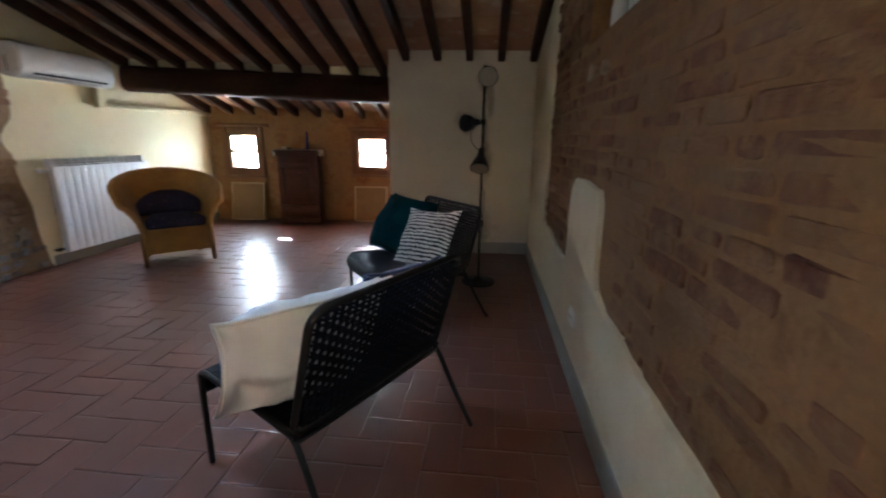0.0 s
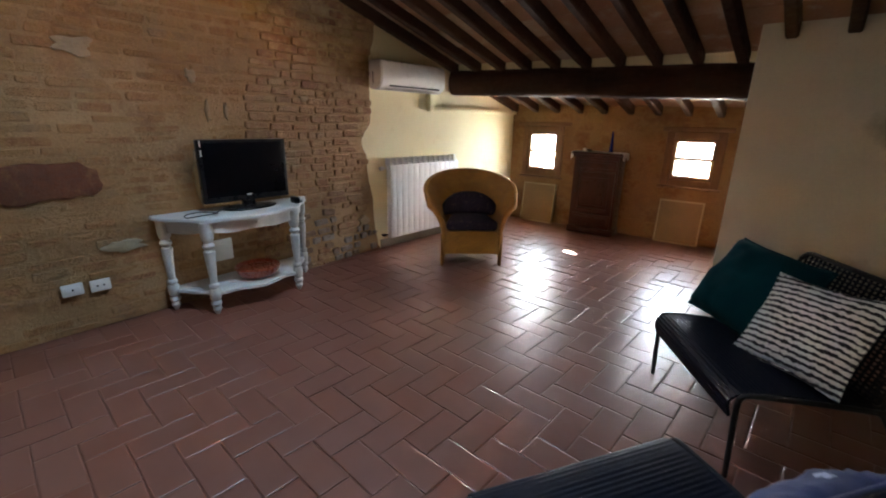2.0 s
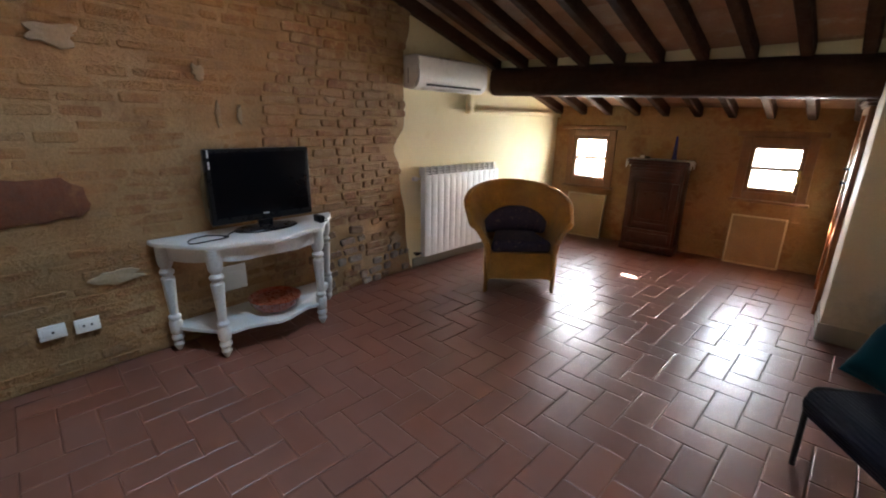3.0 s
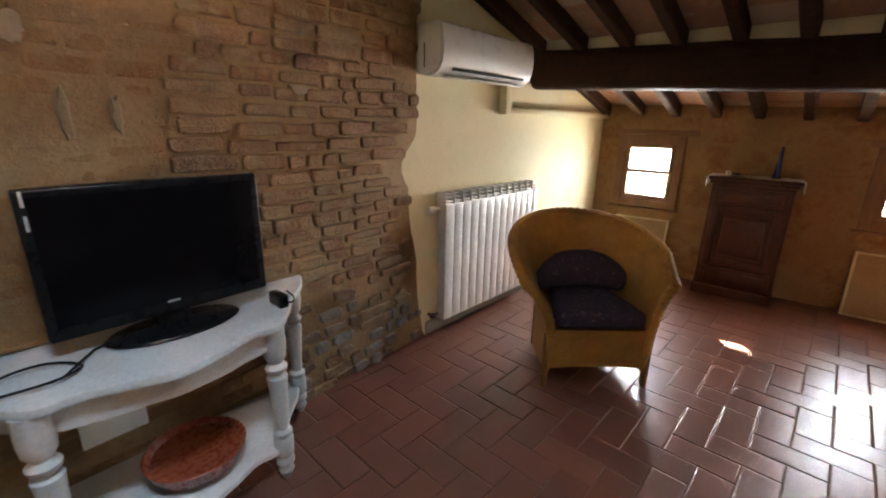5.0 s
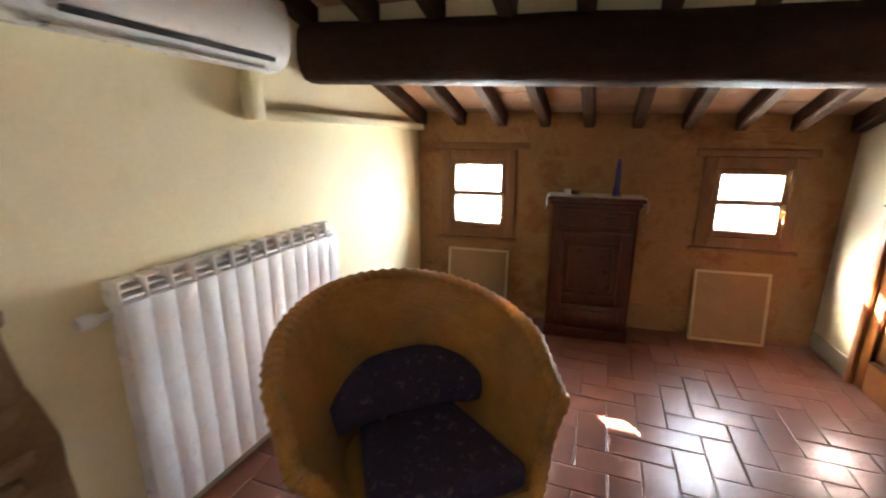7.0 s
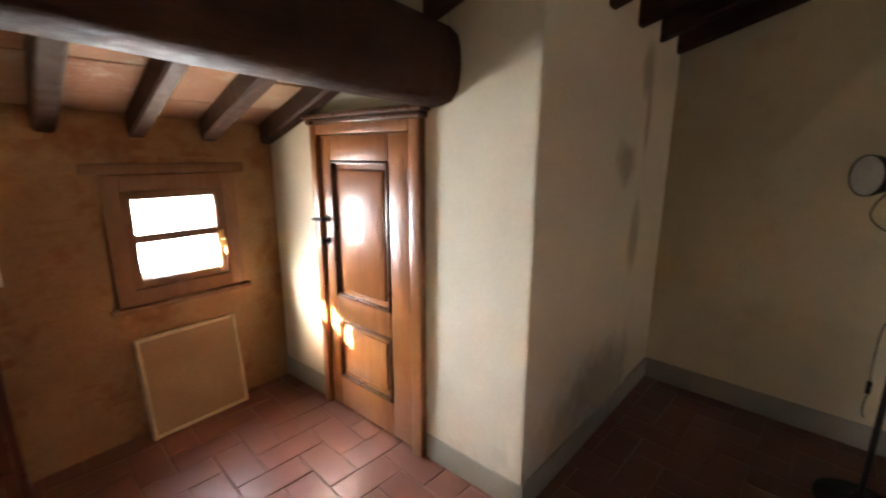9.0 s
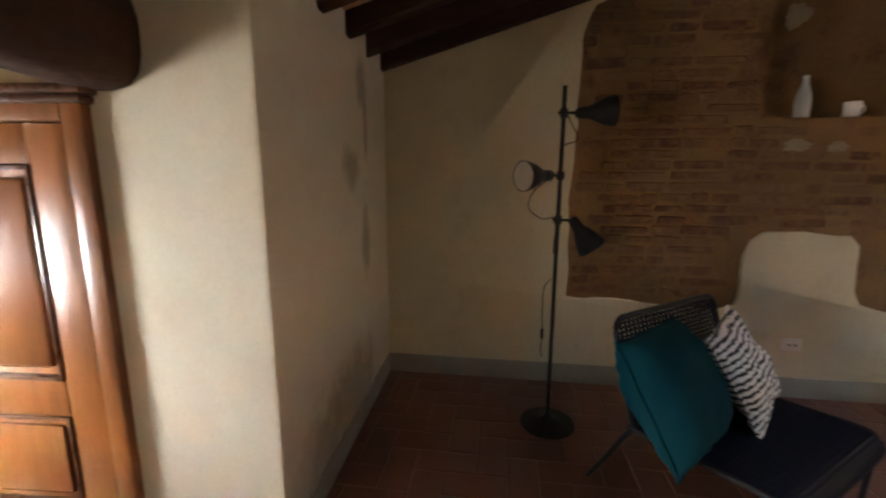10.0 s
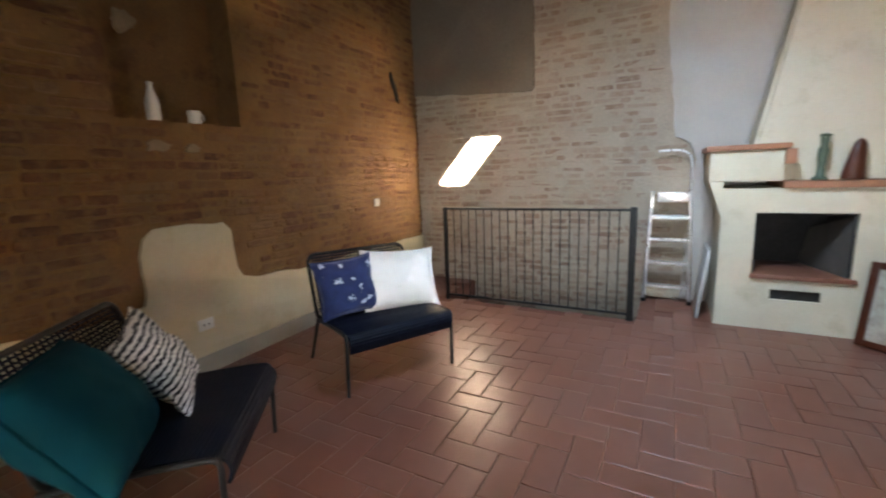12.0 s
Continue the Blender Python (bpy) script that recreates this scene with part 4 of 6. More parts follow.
def wicker_armchair(m):
    ac = thing("wicker_armchair", "honey-coloured wicker armchair with a rounded back and dark blue cushions", "armchair", m)
    N, K = 60, 16
    HW, ST, FRONT = 0.287, 0.27, 0.0

    def plan(s):
        """Point and outward way along the horseshoe, s from 0 to 1."""
        total = 2 * ST + math.pi * HW
        d = s * total
        if d < ST:
            return Vector((-HW, FRONT + d, 0)), Vector((-1, 0, 0))
        if d > total - ST:
            return Vector((HW, FRONT + total - d, 0)), Vector((1, 0, 0))
        a = math.pi - (d - ST) / HW
        return Vector((HW * math.cos(a), FRONT + ST + HW * math.sin(a), 0)), Vector((math.cos(a), math.sin(a), 0))

    def shell(s, h, off):
        q, o = plan(s)
        k = math.sin(math.pi * s)
        tip = max(0.0, 1 - 6 * min(s, 1 - s))
        low, top = 0.10, 0.615 + 0.285 * k ** 1.2
        z = low + (top - low) * h
        up = max(0.0, (z - 0.30) / (top - 0.30))
        flare = (0.172 - 0.04 * tip) * up ** 2.5
        return q + o * (flare + off) + Vector((0, 0.05 * h * k + 0.055 * tip * up ** 2 - 0.02 * tip * math.sin(math.pi * h), z))

    total = 2 * ST + math.pi * HW
    outer = [[shell(i / N, j / K, 0.014) for i in range(N + 1)] for j in range(K + 1)]
    inner = [[shell(i / N, j / K, -0.014) for i in range(N + 1)] for j in range(K + 1)]
    uv = [[(total * i / N, 0.9 * j / K) for i in range(N + 1)] for j in range(K + 1)]
    bm = bmesh.new()
    sheet_grid(bm, outer, uv)
    sheet_grid(bm, [row[::-1] for row in inner], [row[::-1] for row in uv])
    for i in (0, N):
        e = [[outer[j][i], inner[j][i]] for j in range(K + 1)]
        sheet_grid(bm, e if i else [q[::-1] for q in e], [[(0, 0.9 * j / K), (0.028, 0.9 * j / K)] for j in range(K + 1)])
    bmesh.ops.remove_doubles(bm, verts=bm.verts[:], dist=0.0005)
    part("wicker_shell", bm, WICKER, ac, smooth=60)
    # rolled, braided rim over the top and down both fronts
    rim = [shell(0, j / K, 0) for j in range(K)] + [shell(i / N, 1.0, 0.012) for i in range(N + 1)] + [shell(1, j / K, 0) for j in range(K - 1, -1, -1)]
    bm = bmesh.new()
    dense = []
    for a, c in zip(rim, rim[1:]):
        k = max(1, int((c - a).length / 0.008))
        dense += [a.lerp(c, i / k) for i in range(k)]
    rings = []
    seg = 8
    for i, q in enumerate(dense):
        a, c = dense[max(0, i - 1)], dense[min(len(dense) - 1, i + 1)]
        t = (c - a).normalized()
        s = t.cross(Vector((0.1, 0.15, 0.98))).normalized() if abs(t.z) < 0.9 else t.cross(Vector((0, 1, 0))).normalized()
        u = s.cross(t).normalized()
        ends = min(1.0, min(i, len(dense) - i) / 60 + 0.35)
        rad = 0.030 * ends
        rings.append([bm.verts.new(q + rad * (1 + 0.15 * math.sin(i * 1.3 + k * math.pi / 2)) * (math.cos(2 * math.pi * k / seg) * s + math.sin(2 * math.pi * k / seg) * u)) for k in range(seg)])
    layer = bm.loops.layers.uv.verify()
    for i, (A, B) in enumerate(zip(rings, rings[1:])):
        for k in range(seg):
            f = bm.faces.new((A[k], A[(k + 1) % seg], B[(k + 1) % seg], B[k]))
            for loop, (a, c) in zip(f.loops, ((i, k), (i, k + 1), (i + 1, k + 1), (i + 1, k))):
                loop[layer].uv = (a * 0.008, c * 0.024)
    part("rim", bm, WICKER, ac, "braided rolled wicker rim", smooth=60)
    # front apron and seat deck
    bm = bmesh.new()
    apron = [[Vector((-0.30 + 0.6 * i / 12, -0.012 - 0.008 * math.sin(math.pi * i / 12), 0.125 + 0.02 * math.sin(math.pi * i / 12) * (1 - j / 6) + 0.245 * j / 6)) for i in range(13)] for j in range(7)]
    sheet_grid(bm, apron, [[(0.6 * i / 12, 0.27 * j / 6) for i in range(13)] for j in range(7)])
    deck = [[Vector((-0.30 + 0.6 * i / 6, -0.012 + 0.5 * j / 6, 0.37)) for i in range(7)] for j in range(7)]
    sheet_grid(bm, deck, [[(0.1 * i, 0.1 * j) for i in range(7)] for j in range(7)])
    back = [[Vector((-0.30 + 0.6 * i / 12, 0.008, 0.125 + 0.245 * j / 6)) for i in range(13)] for j in range(7)]
    sheet_grid(bm, back[::-1], [[(0.6 * i / 12, 0.27 * j / 6) for i in range(13)] for j in range(7)])
    part("apron", bm, WICKER, ac, smooth=60)
    for x, y in ((-0.30, 0.0), (0.30, 0.0), (-0.24, 0.50), (0.24, 0.50)):
        part("leg", tube(bmesh.new(), [(x, y, 0.34), (x, y, 0.02), (x * 1.02, y * 1.02, 0.0)], 0.022, 10, r_end=0.017), WICKER, ac, smooth=60)
    blue = material("dark blue patterned cloth", [(0.020, 0.014, 0.030), (0.030, 0.020, 0.045)], 0.9, 14, 160, 0.3, stain=(0.13, 0.085, 0.075), stain_at=(0.56, 0.66), stain_scale=24, sheen=0.0)
    bm = box(bmesh.new(), -0.262, 0.262, -0.015, 0.50, 0.372, 0.475, 0.035, 4)
    for v in bm.verts:
        v.co.z += 0.02 * max(0, 1 - (v.co.x / 0.26) ** 2) * (1 if v.co.z > 0.42 else 0)
        if v.co.y > 0.2:
            v.co.x *= 1 - 0.4 * ((v.co.y - 0.2) / 0.3) ** 2
    part("seat_cushion", bm, blue, ac, "dark blue patterned seat cushion", smooth=60)
    bm = bmesh.new()
    n, mm = 20, 10
    G = {}
    for side in (-1, 1):
        for j in range(mm + 1):
            for i in range(n + 1):
                u, v = 2 * i / n - 1, j / mm
                wdt = 0.322 * math.sqrt(max(0, 1 - (v * 0.98) ** 2.4))
                z = 0.455 + 0.255 * v
                ybase = 0.27 + 0.17 * math.sqrt(max(0, 1 - (u * wdt / 0.37) ** 2)) + 0.03 * v
                bl = 0.055 * ((1 - u ** 4) * (1 - (2 * v - 1) ** 4)) ** 0.5
                if side == 1 and (i in (0, n) or j in (0, mm)):
                    G[(1, i, j)] = G[(-1, i, j)]
                else:
                    G[(side, i, j)] = bm.verts.new((u * wdt, ybase + side * bl, z))
        for j in range(mm):
            for i in range(n):
                q = [G[(side, i, j)], G[(side, i + 1, j)], G[(side, i + 1, j + 1)], G[(side, i, j + 1)]]
                bm.faces.new(q if side == -1 else q[::-1])
    part("back_cushion", bm, blue, ac, "dark blue half-round back cushion", smooth=120)


wicker_armchair(pose(-3.570, 6.120, 0, 0, 0, 44.5))

# ---- console table, television and what stands on them ----
table = thing("console_table", "white shabby console table with curved front and turned legs", "console table")
LEGS = [(-4.53, 3.65), (-4.22, 3.84), (-4.235, 4.53), (-4.59, 4.79)]


def console_outline(grow):
    pts = bend([(-4.585, 3.585), (-4.49, 3.60), (-4.34, 3.70), (-4.21, 3.80), (-4.165, 3.86), (-4.17, 3.95), (-4.14, 4.06), (-4.10, 4.18), (-4.14, 4.32), (-4.185, 4.43), (-4.18, 4.52), (-4.235, 4.59), (-4.38, 4.69), (-4.50, 4.80), (-4.60, 4.86)], 4)
    c = Vector((-4.5, 4.2))
    front = [tuple(c + (Vector((q[0], q[1])) - c) * grow) for q in pts]
    return front + [(-4.64, 4.2 + 0.66 * grow), (left_x(3.6), 4.2 - 0.615 * grow)]


def plate(out, z0, z1, bevel):
    bm = bmesh.new()
    return slab(slab(bm, out, lambda a, c, d: Vector((a, c, z1 - d)), z1 - z0, bevel), out, lambda a, c, d: Vector((a, c, z0 + d)), 0.001, 0.0008)


part("tabletop", plate(console_outline(1.0), 0.718, 0.745, 0.010), M["shabby_white"], table)
part("shelf", plate(console_outline(0.90), 0.150, 0.172, 0.008), M["shabby_white"], table)
bm = bmesh.new()
oo = console_outline(0.90)[:-2]
lo = [bm.verts.new((a, c, 0.628 + 0.010 * math.cos(i * 0.45))) for i, (a, c) in enumerate(oo)]
hi = [bm.verts.new((a, c, 0.718)) for a, c in oo]
lo2 = [bm.verts.new((a - 0.02, c, 0.628 + 0.010 * math.cos(i * 0.45))) for i, (a, c) in enumerate(oo)]
hi2 = [bm.verts.new((a - 0.02, c, 0.718)) for a, c in oo]
for i in range(len(oo) - 1):
    for A, B in ((lo, hi), (hi2, lo2), (lo2, lo), (hi, hi2)):
        bm.faces.new((A[i], A[i + 1], B[i + 1], B[i]))
part("apron", bm, M["shabby_white"], table)
part("knob", lathe(bmesh.new(), [(0.006, 0), (0.006, 0.012), (0.014, 0.018), (0.014, 0.026), (0.006, 0.030)], 12, Matrix.Translation((-4.16, 4.18, 0.685)) @ Matrix.Rotation(radians(90), 4, "Y")), M["shabby_white"], table)
TURN = [(0.012, 0.0), (0.020, 0.02), (0.030, 0.045), (0.022, 0.07), (0.034, 0.085), (0.034, 0.10), (0.024, 0.115), (0.034, 0.13), (0.036, 0.20), (0.026, 0.215), (0.034, 0.225), (0.034, 0.24), (0.022, 0.255), (0.027, 0.35), (0.033, 0.46),
        (0.036, 0.50), (0.022, 0.515), (0.036, 0.53), (0.038, 0.545), (0.024, 0.565), (0.036, 0.59), (0.038, 0.61), (0.040, 0.62), (0.040, 0.716)]
leg_mesh = mesh_from(lathe(bmesh.new(), [(r * 1.12, z) for r, z in TURN], 16), "leg", M["shabby_white"], 40)
for x, y in LEGS:
    ob = new("leg", leg_mesh)
    ob.parent, ob.location = table, (x, y, 0)

tv = thing("television", "black flat-screen television on a glossy oval foot", "television", pose(-4.43, 4.265, 0.745, 0, 0, 91))
bm = one_box(-0.345, 0.345, -0.012, 0.045, 0.062, 0.540, 0.010, 3)
part("casing", bm, M["plastic_black"], tv)
screen = material("dark glossy screen", [(0.003, 0.003, 0.004), (0.004, 0.004, 0.005)], 0.2, 3, 40, 0.0, rough_var=0.02, spec=0.10)
part("screen", one_box(-0.318, 0.318, -0.0155, -0.0115, 0.108, 0.515, 0.001), screen, tv, "dark glossy screen")
part("foot", lathe(bmesh.new(), [(0.10, 0.0), (0.105, 0.006), (0.10, 0.014), (0.03, 0.022)], 28, Matrix.Diagonal((2.1, 1.15, 1, 1))), M["plastic_black"], tv)
part("neck", one_box(-0.05, 0.05, 0.0, 0.035, 0.014, 0.10, 0.006), M["plastic_black"], tv)
part("back_cover", one_box(-0.22, 0.22, 0.045, 0.085, 0.16, 0.46, 0.02), M["plastic_black"], tv)
part("badge", one_box(-0.02, 0.02, -0.0165, -0.0125, 0.105, 0.113), M["plastic_white"], tv, "pale maker's mark")
# pale strip stands in for a reflection along the casing's right edge
part("side_trim", one_box(0.3455, 0.348, 0.0, 0.03, 0.30, 0.50), M["plastic_white"], tv, "pale strip for a silvery reflection")
for z in (0.42, 0.49):
    part("sticker", one_box(-0.330, -0.322, -0.0165, -0.0125, z, z + 0.045), M["plastic_white"], tv)
tv.matrix_world = pose(-4.43, 4.265, 0.745, 0, 0, 91)

bm = bmesh.new()
cab = [(-4.33 + 0.07 * math.cos(a) * (1 + 0.1 * math.sin(3 * a)), 3.86 + 0.115 * math.sin(a), 0.750 + 0.006 * (1 + math.sin(2 * a + 1))) for a in np.linspace(0, 4.2 * math.pi, 60)]
tube(bm, cab + [(-4.42, 4.02, 0.752), (-4.47, 4.14, 0.753)], 0.0042, 6)
solid("cable", bm, M["plastic_black"], "coiled black cable lying on the white console table", "cable", smooth=60)
rb = thing("receiver_box", "small black receiver box on the console table beside the television", "receiver")
part("body", one_box(-4.40, -4.30, 4.60, 4.64, 0.746, 0.80, 0.006), M["plastic_black"], rb)
part("cord", tube(bmesh.new(), bend([(-4.34, 4.64, 0.753), (-4.33, 4.67, 0.751), (-4.38, 4.70, 0.751), (-4.46, 4.71, 0.751)]), 0.004, 6), M["plastic_black"], rb)
TERRA = material("glazed terracotta", [(0.22, 0.042, 0.018), (0.29, 0.065, 0.028)], 0.3, 12, 80, 0.2, coat=0.3)
solid("bowl", lathe(bmesh.new(), [(0.085, 0.0), (0.125, 0.02), (0.148, 0.06), (0.152, 0.085), (0.158, 0.092), (0.152, 0.096), (0.144, 0.088), (0.136, 0.074), (0.06, 0.070), (0.001, 0.070)], 36), TERRA,
      "shallow glazed terracotta bowl on the lower table shelf", "bowl", smooth=50, m=pose(-4.36, 4.24, 0.172) @ Matrix.Diagonal((1.13, 1.13, 1, 1)))


def wall_plate(name, label, m, w, h, holes, category="socket"):
    """A plate in its own x-z plane that faces -y."""
    t = thing(name, label, category, m)
    part("plate", one_box(-w / 2, w / 2, -0.010, 0.0, -h / 2, h / 2, 0.003), M["plastic_white"], t)
    part("insert", one_box(-w * 0.36, w * 0.36, -0.013, -0.0095, -h * 0.27, h * 0.27, 0.002), M["plastic_white"], t)
    for x in holes:
        # black disc stands in for the shade inside each hole
        part("hole", lathe(bmesh.new(), [(0.007, 0.0), (0.007, 0.004)], 10, Matrix.Translation((x, -0.0145, 0)) @ Matrix.Rotation(radians(-90), 4, "X")), M["dark"], t)


FACE_L = 90 + math.degrees(math.atan(0.055))
for y, holes in ((3.075, (0.0,)), (3.225, (-0.018, 0.018))):
    wall_plate("wall_socket", "white plastic wall socket on the rough brick wall", pose(left_x(y) + 0.008, y, 0.325 - (y - 3.07) * 0.05, 0, 0, FACE_L), 0.115, 0.082, holes)
wall_plate("junction_box", "cream junction box cover on the brick wall under the console", pose(left_x(4.04) + 0.006, 4.04, 0.385, 0, 0, FACE_L), 0.21, 0.18, ())
wall_plate("light_switch", "white light switch on the brick wall near the corner", pose(0.0, 2.29, 1.06, 0, 0, -90), 0.085, 0.085, (), "light switch")
wall_plate("wall_socket", "white socket low on the plaster patch", pose(-0.004, 4.38, 0.36, 0, 0, -90), 0.115, 0.08, (-0.018, 0.018))

# ---- radiator and air conditioner on the plaster wall ----
rad = thing("radiator", "white sectional aluminium radiator on the cream wall", "radiator")
R0, R1, NS = 5.94, 7.11, 13
sec = bmesh.new()
wS = (R1 - R0) / NS
box(sec, -4.69, -4.622, -wS / 2 + 0.0004, wS / 2 - 0.0004, 0.125, 0.965, 0.0022, 2)
box(sec, -4.705, -4.69, -wS / 2 + 0.02, wS / 2 - 0.02, 0.13, 0.95, 0.004)
# slanted open grille at the head of each section
for z, x0 in ((0.975, -4.695), (1.000, -4.705), (1.024, -4.715)):
    box(sec, x0, x0 + 0.060, -wS / 2 + 0.006, wS / 2 - 0.006, z, z + 0.010, 0.003)
box(sec, -4.715, -4.632, -wS / 2 + 0.003, -wS / 2 + 0.010, 0.955, 1.040, 0.002)
sec_mesh = mesh_from(sec, "section", M["white_paint"], 40)
for i in range(NS):
    ob = new("section", sec_mesh)
    ob.parent, ob.location = rad, (0, R0 + wS * (i + 0.5), 0)
bm = bmesh.new()
tube(bm, [(-4.685, R0 + 0.02, 0.93), (-4.685, R0 - 0.05, 0.93), (-4.73, R0 - 0.06, 0.93)], 0.012, 10)
lathe(bm, [(0.022, 0.0), (0.025, 0.02), (0.020, 0.05)], 14, Matrix.Translation((-4.69, R0 - 0.045, 0.93)) @ Matrix.Rotation(radians(90), 4, "X"))
part("valve", bm, M["plastic_white"], rad)
bm = bmesh.new()
tube(bm, [(-4.685, R0 + 0.02, 0.155), (-4.685, R0 - 0.045, 0.155), (-4.73, R0 - 0.05, 0.155)], 0.011, 10)
lathe(bm, [(0.017, 0.0), (0.019, 0.015), (0.014, 0.035)], 12, Matrix.Translation((-4.685, R0 - 0.035, 0.155)) @ Matrix.Rotation(radians(90), 4, "X"))
part("return_valve", bm, M["iron_dull"], rad)
for y in (R0 + 0.15, R1 - 0.15):
    part("bracket", one_box(-4.732, -4.68, y - 0.012, y + 0.012, 0.86, 0.89), M["white_paint"], rad)

ac = thing("air_conditioner", "white wall-mounted air conditioner with a dark outlet slot", "air conditioner")
prof = [(-4.73, 1.77), (-4.64, 1.752), (-4.585, 1.760), (-4.545, 1.785), (-4.520, 1.83), (-4.512, 1.90), (-4.518, 1.985), (-4.533, 2.025), (-4.57, 2.042), (-4.73, 2.042)]
bm = bmesh.new()
A0, A1 = 5.76, 6.72
ends = [[bm.verts.new((x, y, z)) for x, z in prof] for y in (A0, A1)]
for i in range(len(prof)):
    j = (i + 1) % len(prof)
    bm.faces.new((ends[0][i], ends[0][j], ends[1][j], ends[1][i]))
bm.faces.new(ends[0])
bm.faces.new(ends[1][::-1])
bmesh.ops.bevel(bm, geom=[e for e in bm.edges if abs(e.verts[0].co.y - e.verts[1].co.y) < 1e-6], offset=0.012, segments=2, affect="EDGES")
part("housing", bm, M["plastic_white"], ac, smooth=40)
bm = bmesh.new()
vs = [Vector((-4.5425, 0, 1.784)), Vector((-4.5335, 0, 1.800)), Vector((-4.540, 0, 1.803)), Vector((-4.549, 0, 1.788))]
E2 = [[bm.verts.new((v.x + 0.004, y, v.z)) for v in vs] for y in (A0 + 0.12, A1 - 0.09)]
for i in range(4):
    bm.faces.new((E2[0][i], E2[0][(i + 1) % 4], E2[1][(i + 1) % 4], E2[1][i]))
bm.faces.new(E2[0])
bm.faces.new(E2[1][::-1])
# black strip on the housing puts the outlet's shade into colour
part("outlet_slot", bm, M["dark"], ac, "dark air outlet slot")
part("flap", one_box(-4.60, -4.552, A0 + 0.1, A1 - 0.07, 1.748, 1.756, 0.003), M["plastic_white"], ac)
part("side_seam", one_box(-4.66, -4.652, A0 - 0.003, A0 + 0.004, 1.80, 1.93), M["iron_dull"], ac)
duct = thing("cable_duct", "cream plastic duct running from the air conditioner along the wall", "duct")
part("drop", one_box(-4.73, -4.665, 6.62, 6.69, 1.56, 1.765, 0.004), M["plaster"], duct)
part("run", one_box(-4.73, -4.685, 6.69, YW - 0.002, 1.565, 1.615, 0.004), M["plaster"], duct)

# ---- cabinet between the windows ----
CAB = pose(-3.271, 8.31, 0, 0, 0, 4.8)
cabm = thing("cabinet", "small dark walnut cabinet with one panelled door", "cabinet", CAB)
hw, dp, H = 0.295, 0.275, 1.09
bm = bmesh.new()
box(bm, -hw, hw, 0.012, dp, 0.04, H - 0.03, 0.004)
box(bm, -hw - 0.012, hw + 0.012, -0.006, dp + 0.003, 0.0, 0.09, 0.008)
part("body", bm, M["cabinet_wood"], cabm)
bm = bmesh.new()
box(bm, -hw - 0.035, hw + 0.035, -0.035, dp + 0.005, H - 0.028, H, 0.010)
box(bm, -hw - 0.018, hw + 0.018, -0.016, dp + 0.003, H - 0.060, H - 0.0285, 0.008)
part("top", bm, M["cabinet_wood"], cabm)
part("drawer", box(box(bmesh.new(), -hw + 0.03, hw - 0.03, -0.004, 0.02, 0.855, 0.995, 0.004), -hw + 0.07, hw - 0.07, -0.018, 0.0, 0.885, 0.965, 0.007), M["cabinet_wood"], cabm)
cdoor = part("door", one_box(-hw + 0.03, hw - 0.03, 0.004, 0.016, 0.29, 0.84), M["cabinet_wood"], cabm)
for q in ((-hw + 0.03, -hw + 0.10, 0.29, 0.84), (hw - 0.10, hw - 0.03, 0.29, 0.84), (-hw + 0.10, hw - 0.10, 0.29, 0.36), (-hw + 0.10, hw - 0.10, 0.77, 0.84)):
    part("door_rail", one_box(q[0], q[1], -0.014, 0.0035, q[2], q[3], 0.005), M["cabinet_wood"], cdoor)
part("panel", one_box(-hw + 0.14, hw - 0.14, -0.009, 0.0035, 0.40, 0.73, 0.006), M["cabinet_wood"], cdoor)
part("knob", lathe(bmesh.new(), [(0.006, 0), (0.006, 0.01), (0.013, 0.016), (0.010, 0.024)], 12, Matrix.Translation((-hw + 0.065, -0.014, 0.58)) @ Matrix.Rotation(radians(90), 4, "X")), M["iron_dull"], cdoor)
part("lower_panel", box(box(bmesh.new(), -hw + 0.03, hw - 0.03, -0.004, 0.02, 0.11, 0.275, 0.004), -hw + 0.07, hw - 0.07, -0.018, 0.0, 0.145, 0.24, 0.007), M["cabinet_wood"], cabm)
# cloth with hanging corners
bm = bmesh.new()
nx, ny = 40, 10
G = []
for side in (0.0, 0.003):
    row = []
    for j in range(ny + 1):
        for i in range(nx + 1):
            u, v = -1 + 2 * i / nx, j / ny
            x = u * (hw + 0.085)
            lim = hw + 0.037
            drop = max(0, abs(x) - lim)
            y = -0.030 + v * 0.24
            z = H + 0.004 + side - drop * 2.1 * (0.75 + 0.25 * math.sin(v * 9))
            x = max(-lim - 0.006, min(lim + 0.006, x)) + math.copysign(0.008 * math.sin(v * 14), x) * (drop > 0)
            row.append(bm.verts.new((x, y, z + 0.0015 * math.sin(i * 1.7 + j))))
    for j in range(ny):
        for i in range(nx):
            a = j * (nx + 1) + i
            bm.faces.new((row[a], row[a + 1], row[a + nx + 2], row[a + nx + 1]))
lace = solid("cloth", bm, cloth("white linen", "white"), "white linen runner hanging over the ends of the cabinet", "cloth", smooth=60, m=CAB)
BLUE = material("cobalt glass", [(0.008, 0.010, 0.13), (0.012, 0.016, 0.18)], 0.15, 6, 60, 0.0)
solid("vase", lathe(bmesh.new(), [(0.030, 0.0), (0.033, 0.006), (0.028, 0.012), (0.022, 0.06), (0.018, 0.15), (0.012, 0.24), (0.010, 0.262)], 16), BLUE, "slender cobalt blue vase on the cabinet cloth", "vase", smooth=50,
      m=CAB @ pose(0.14, 0.10, H + 0.0075))
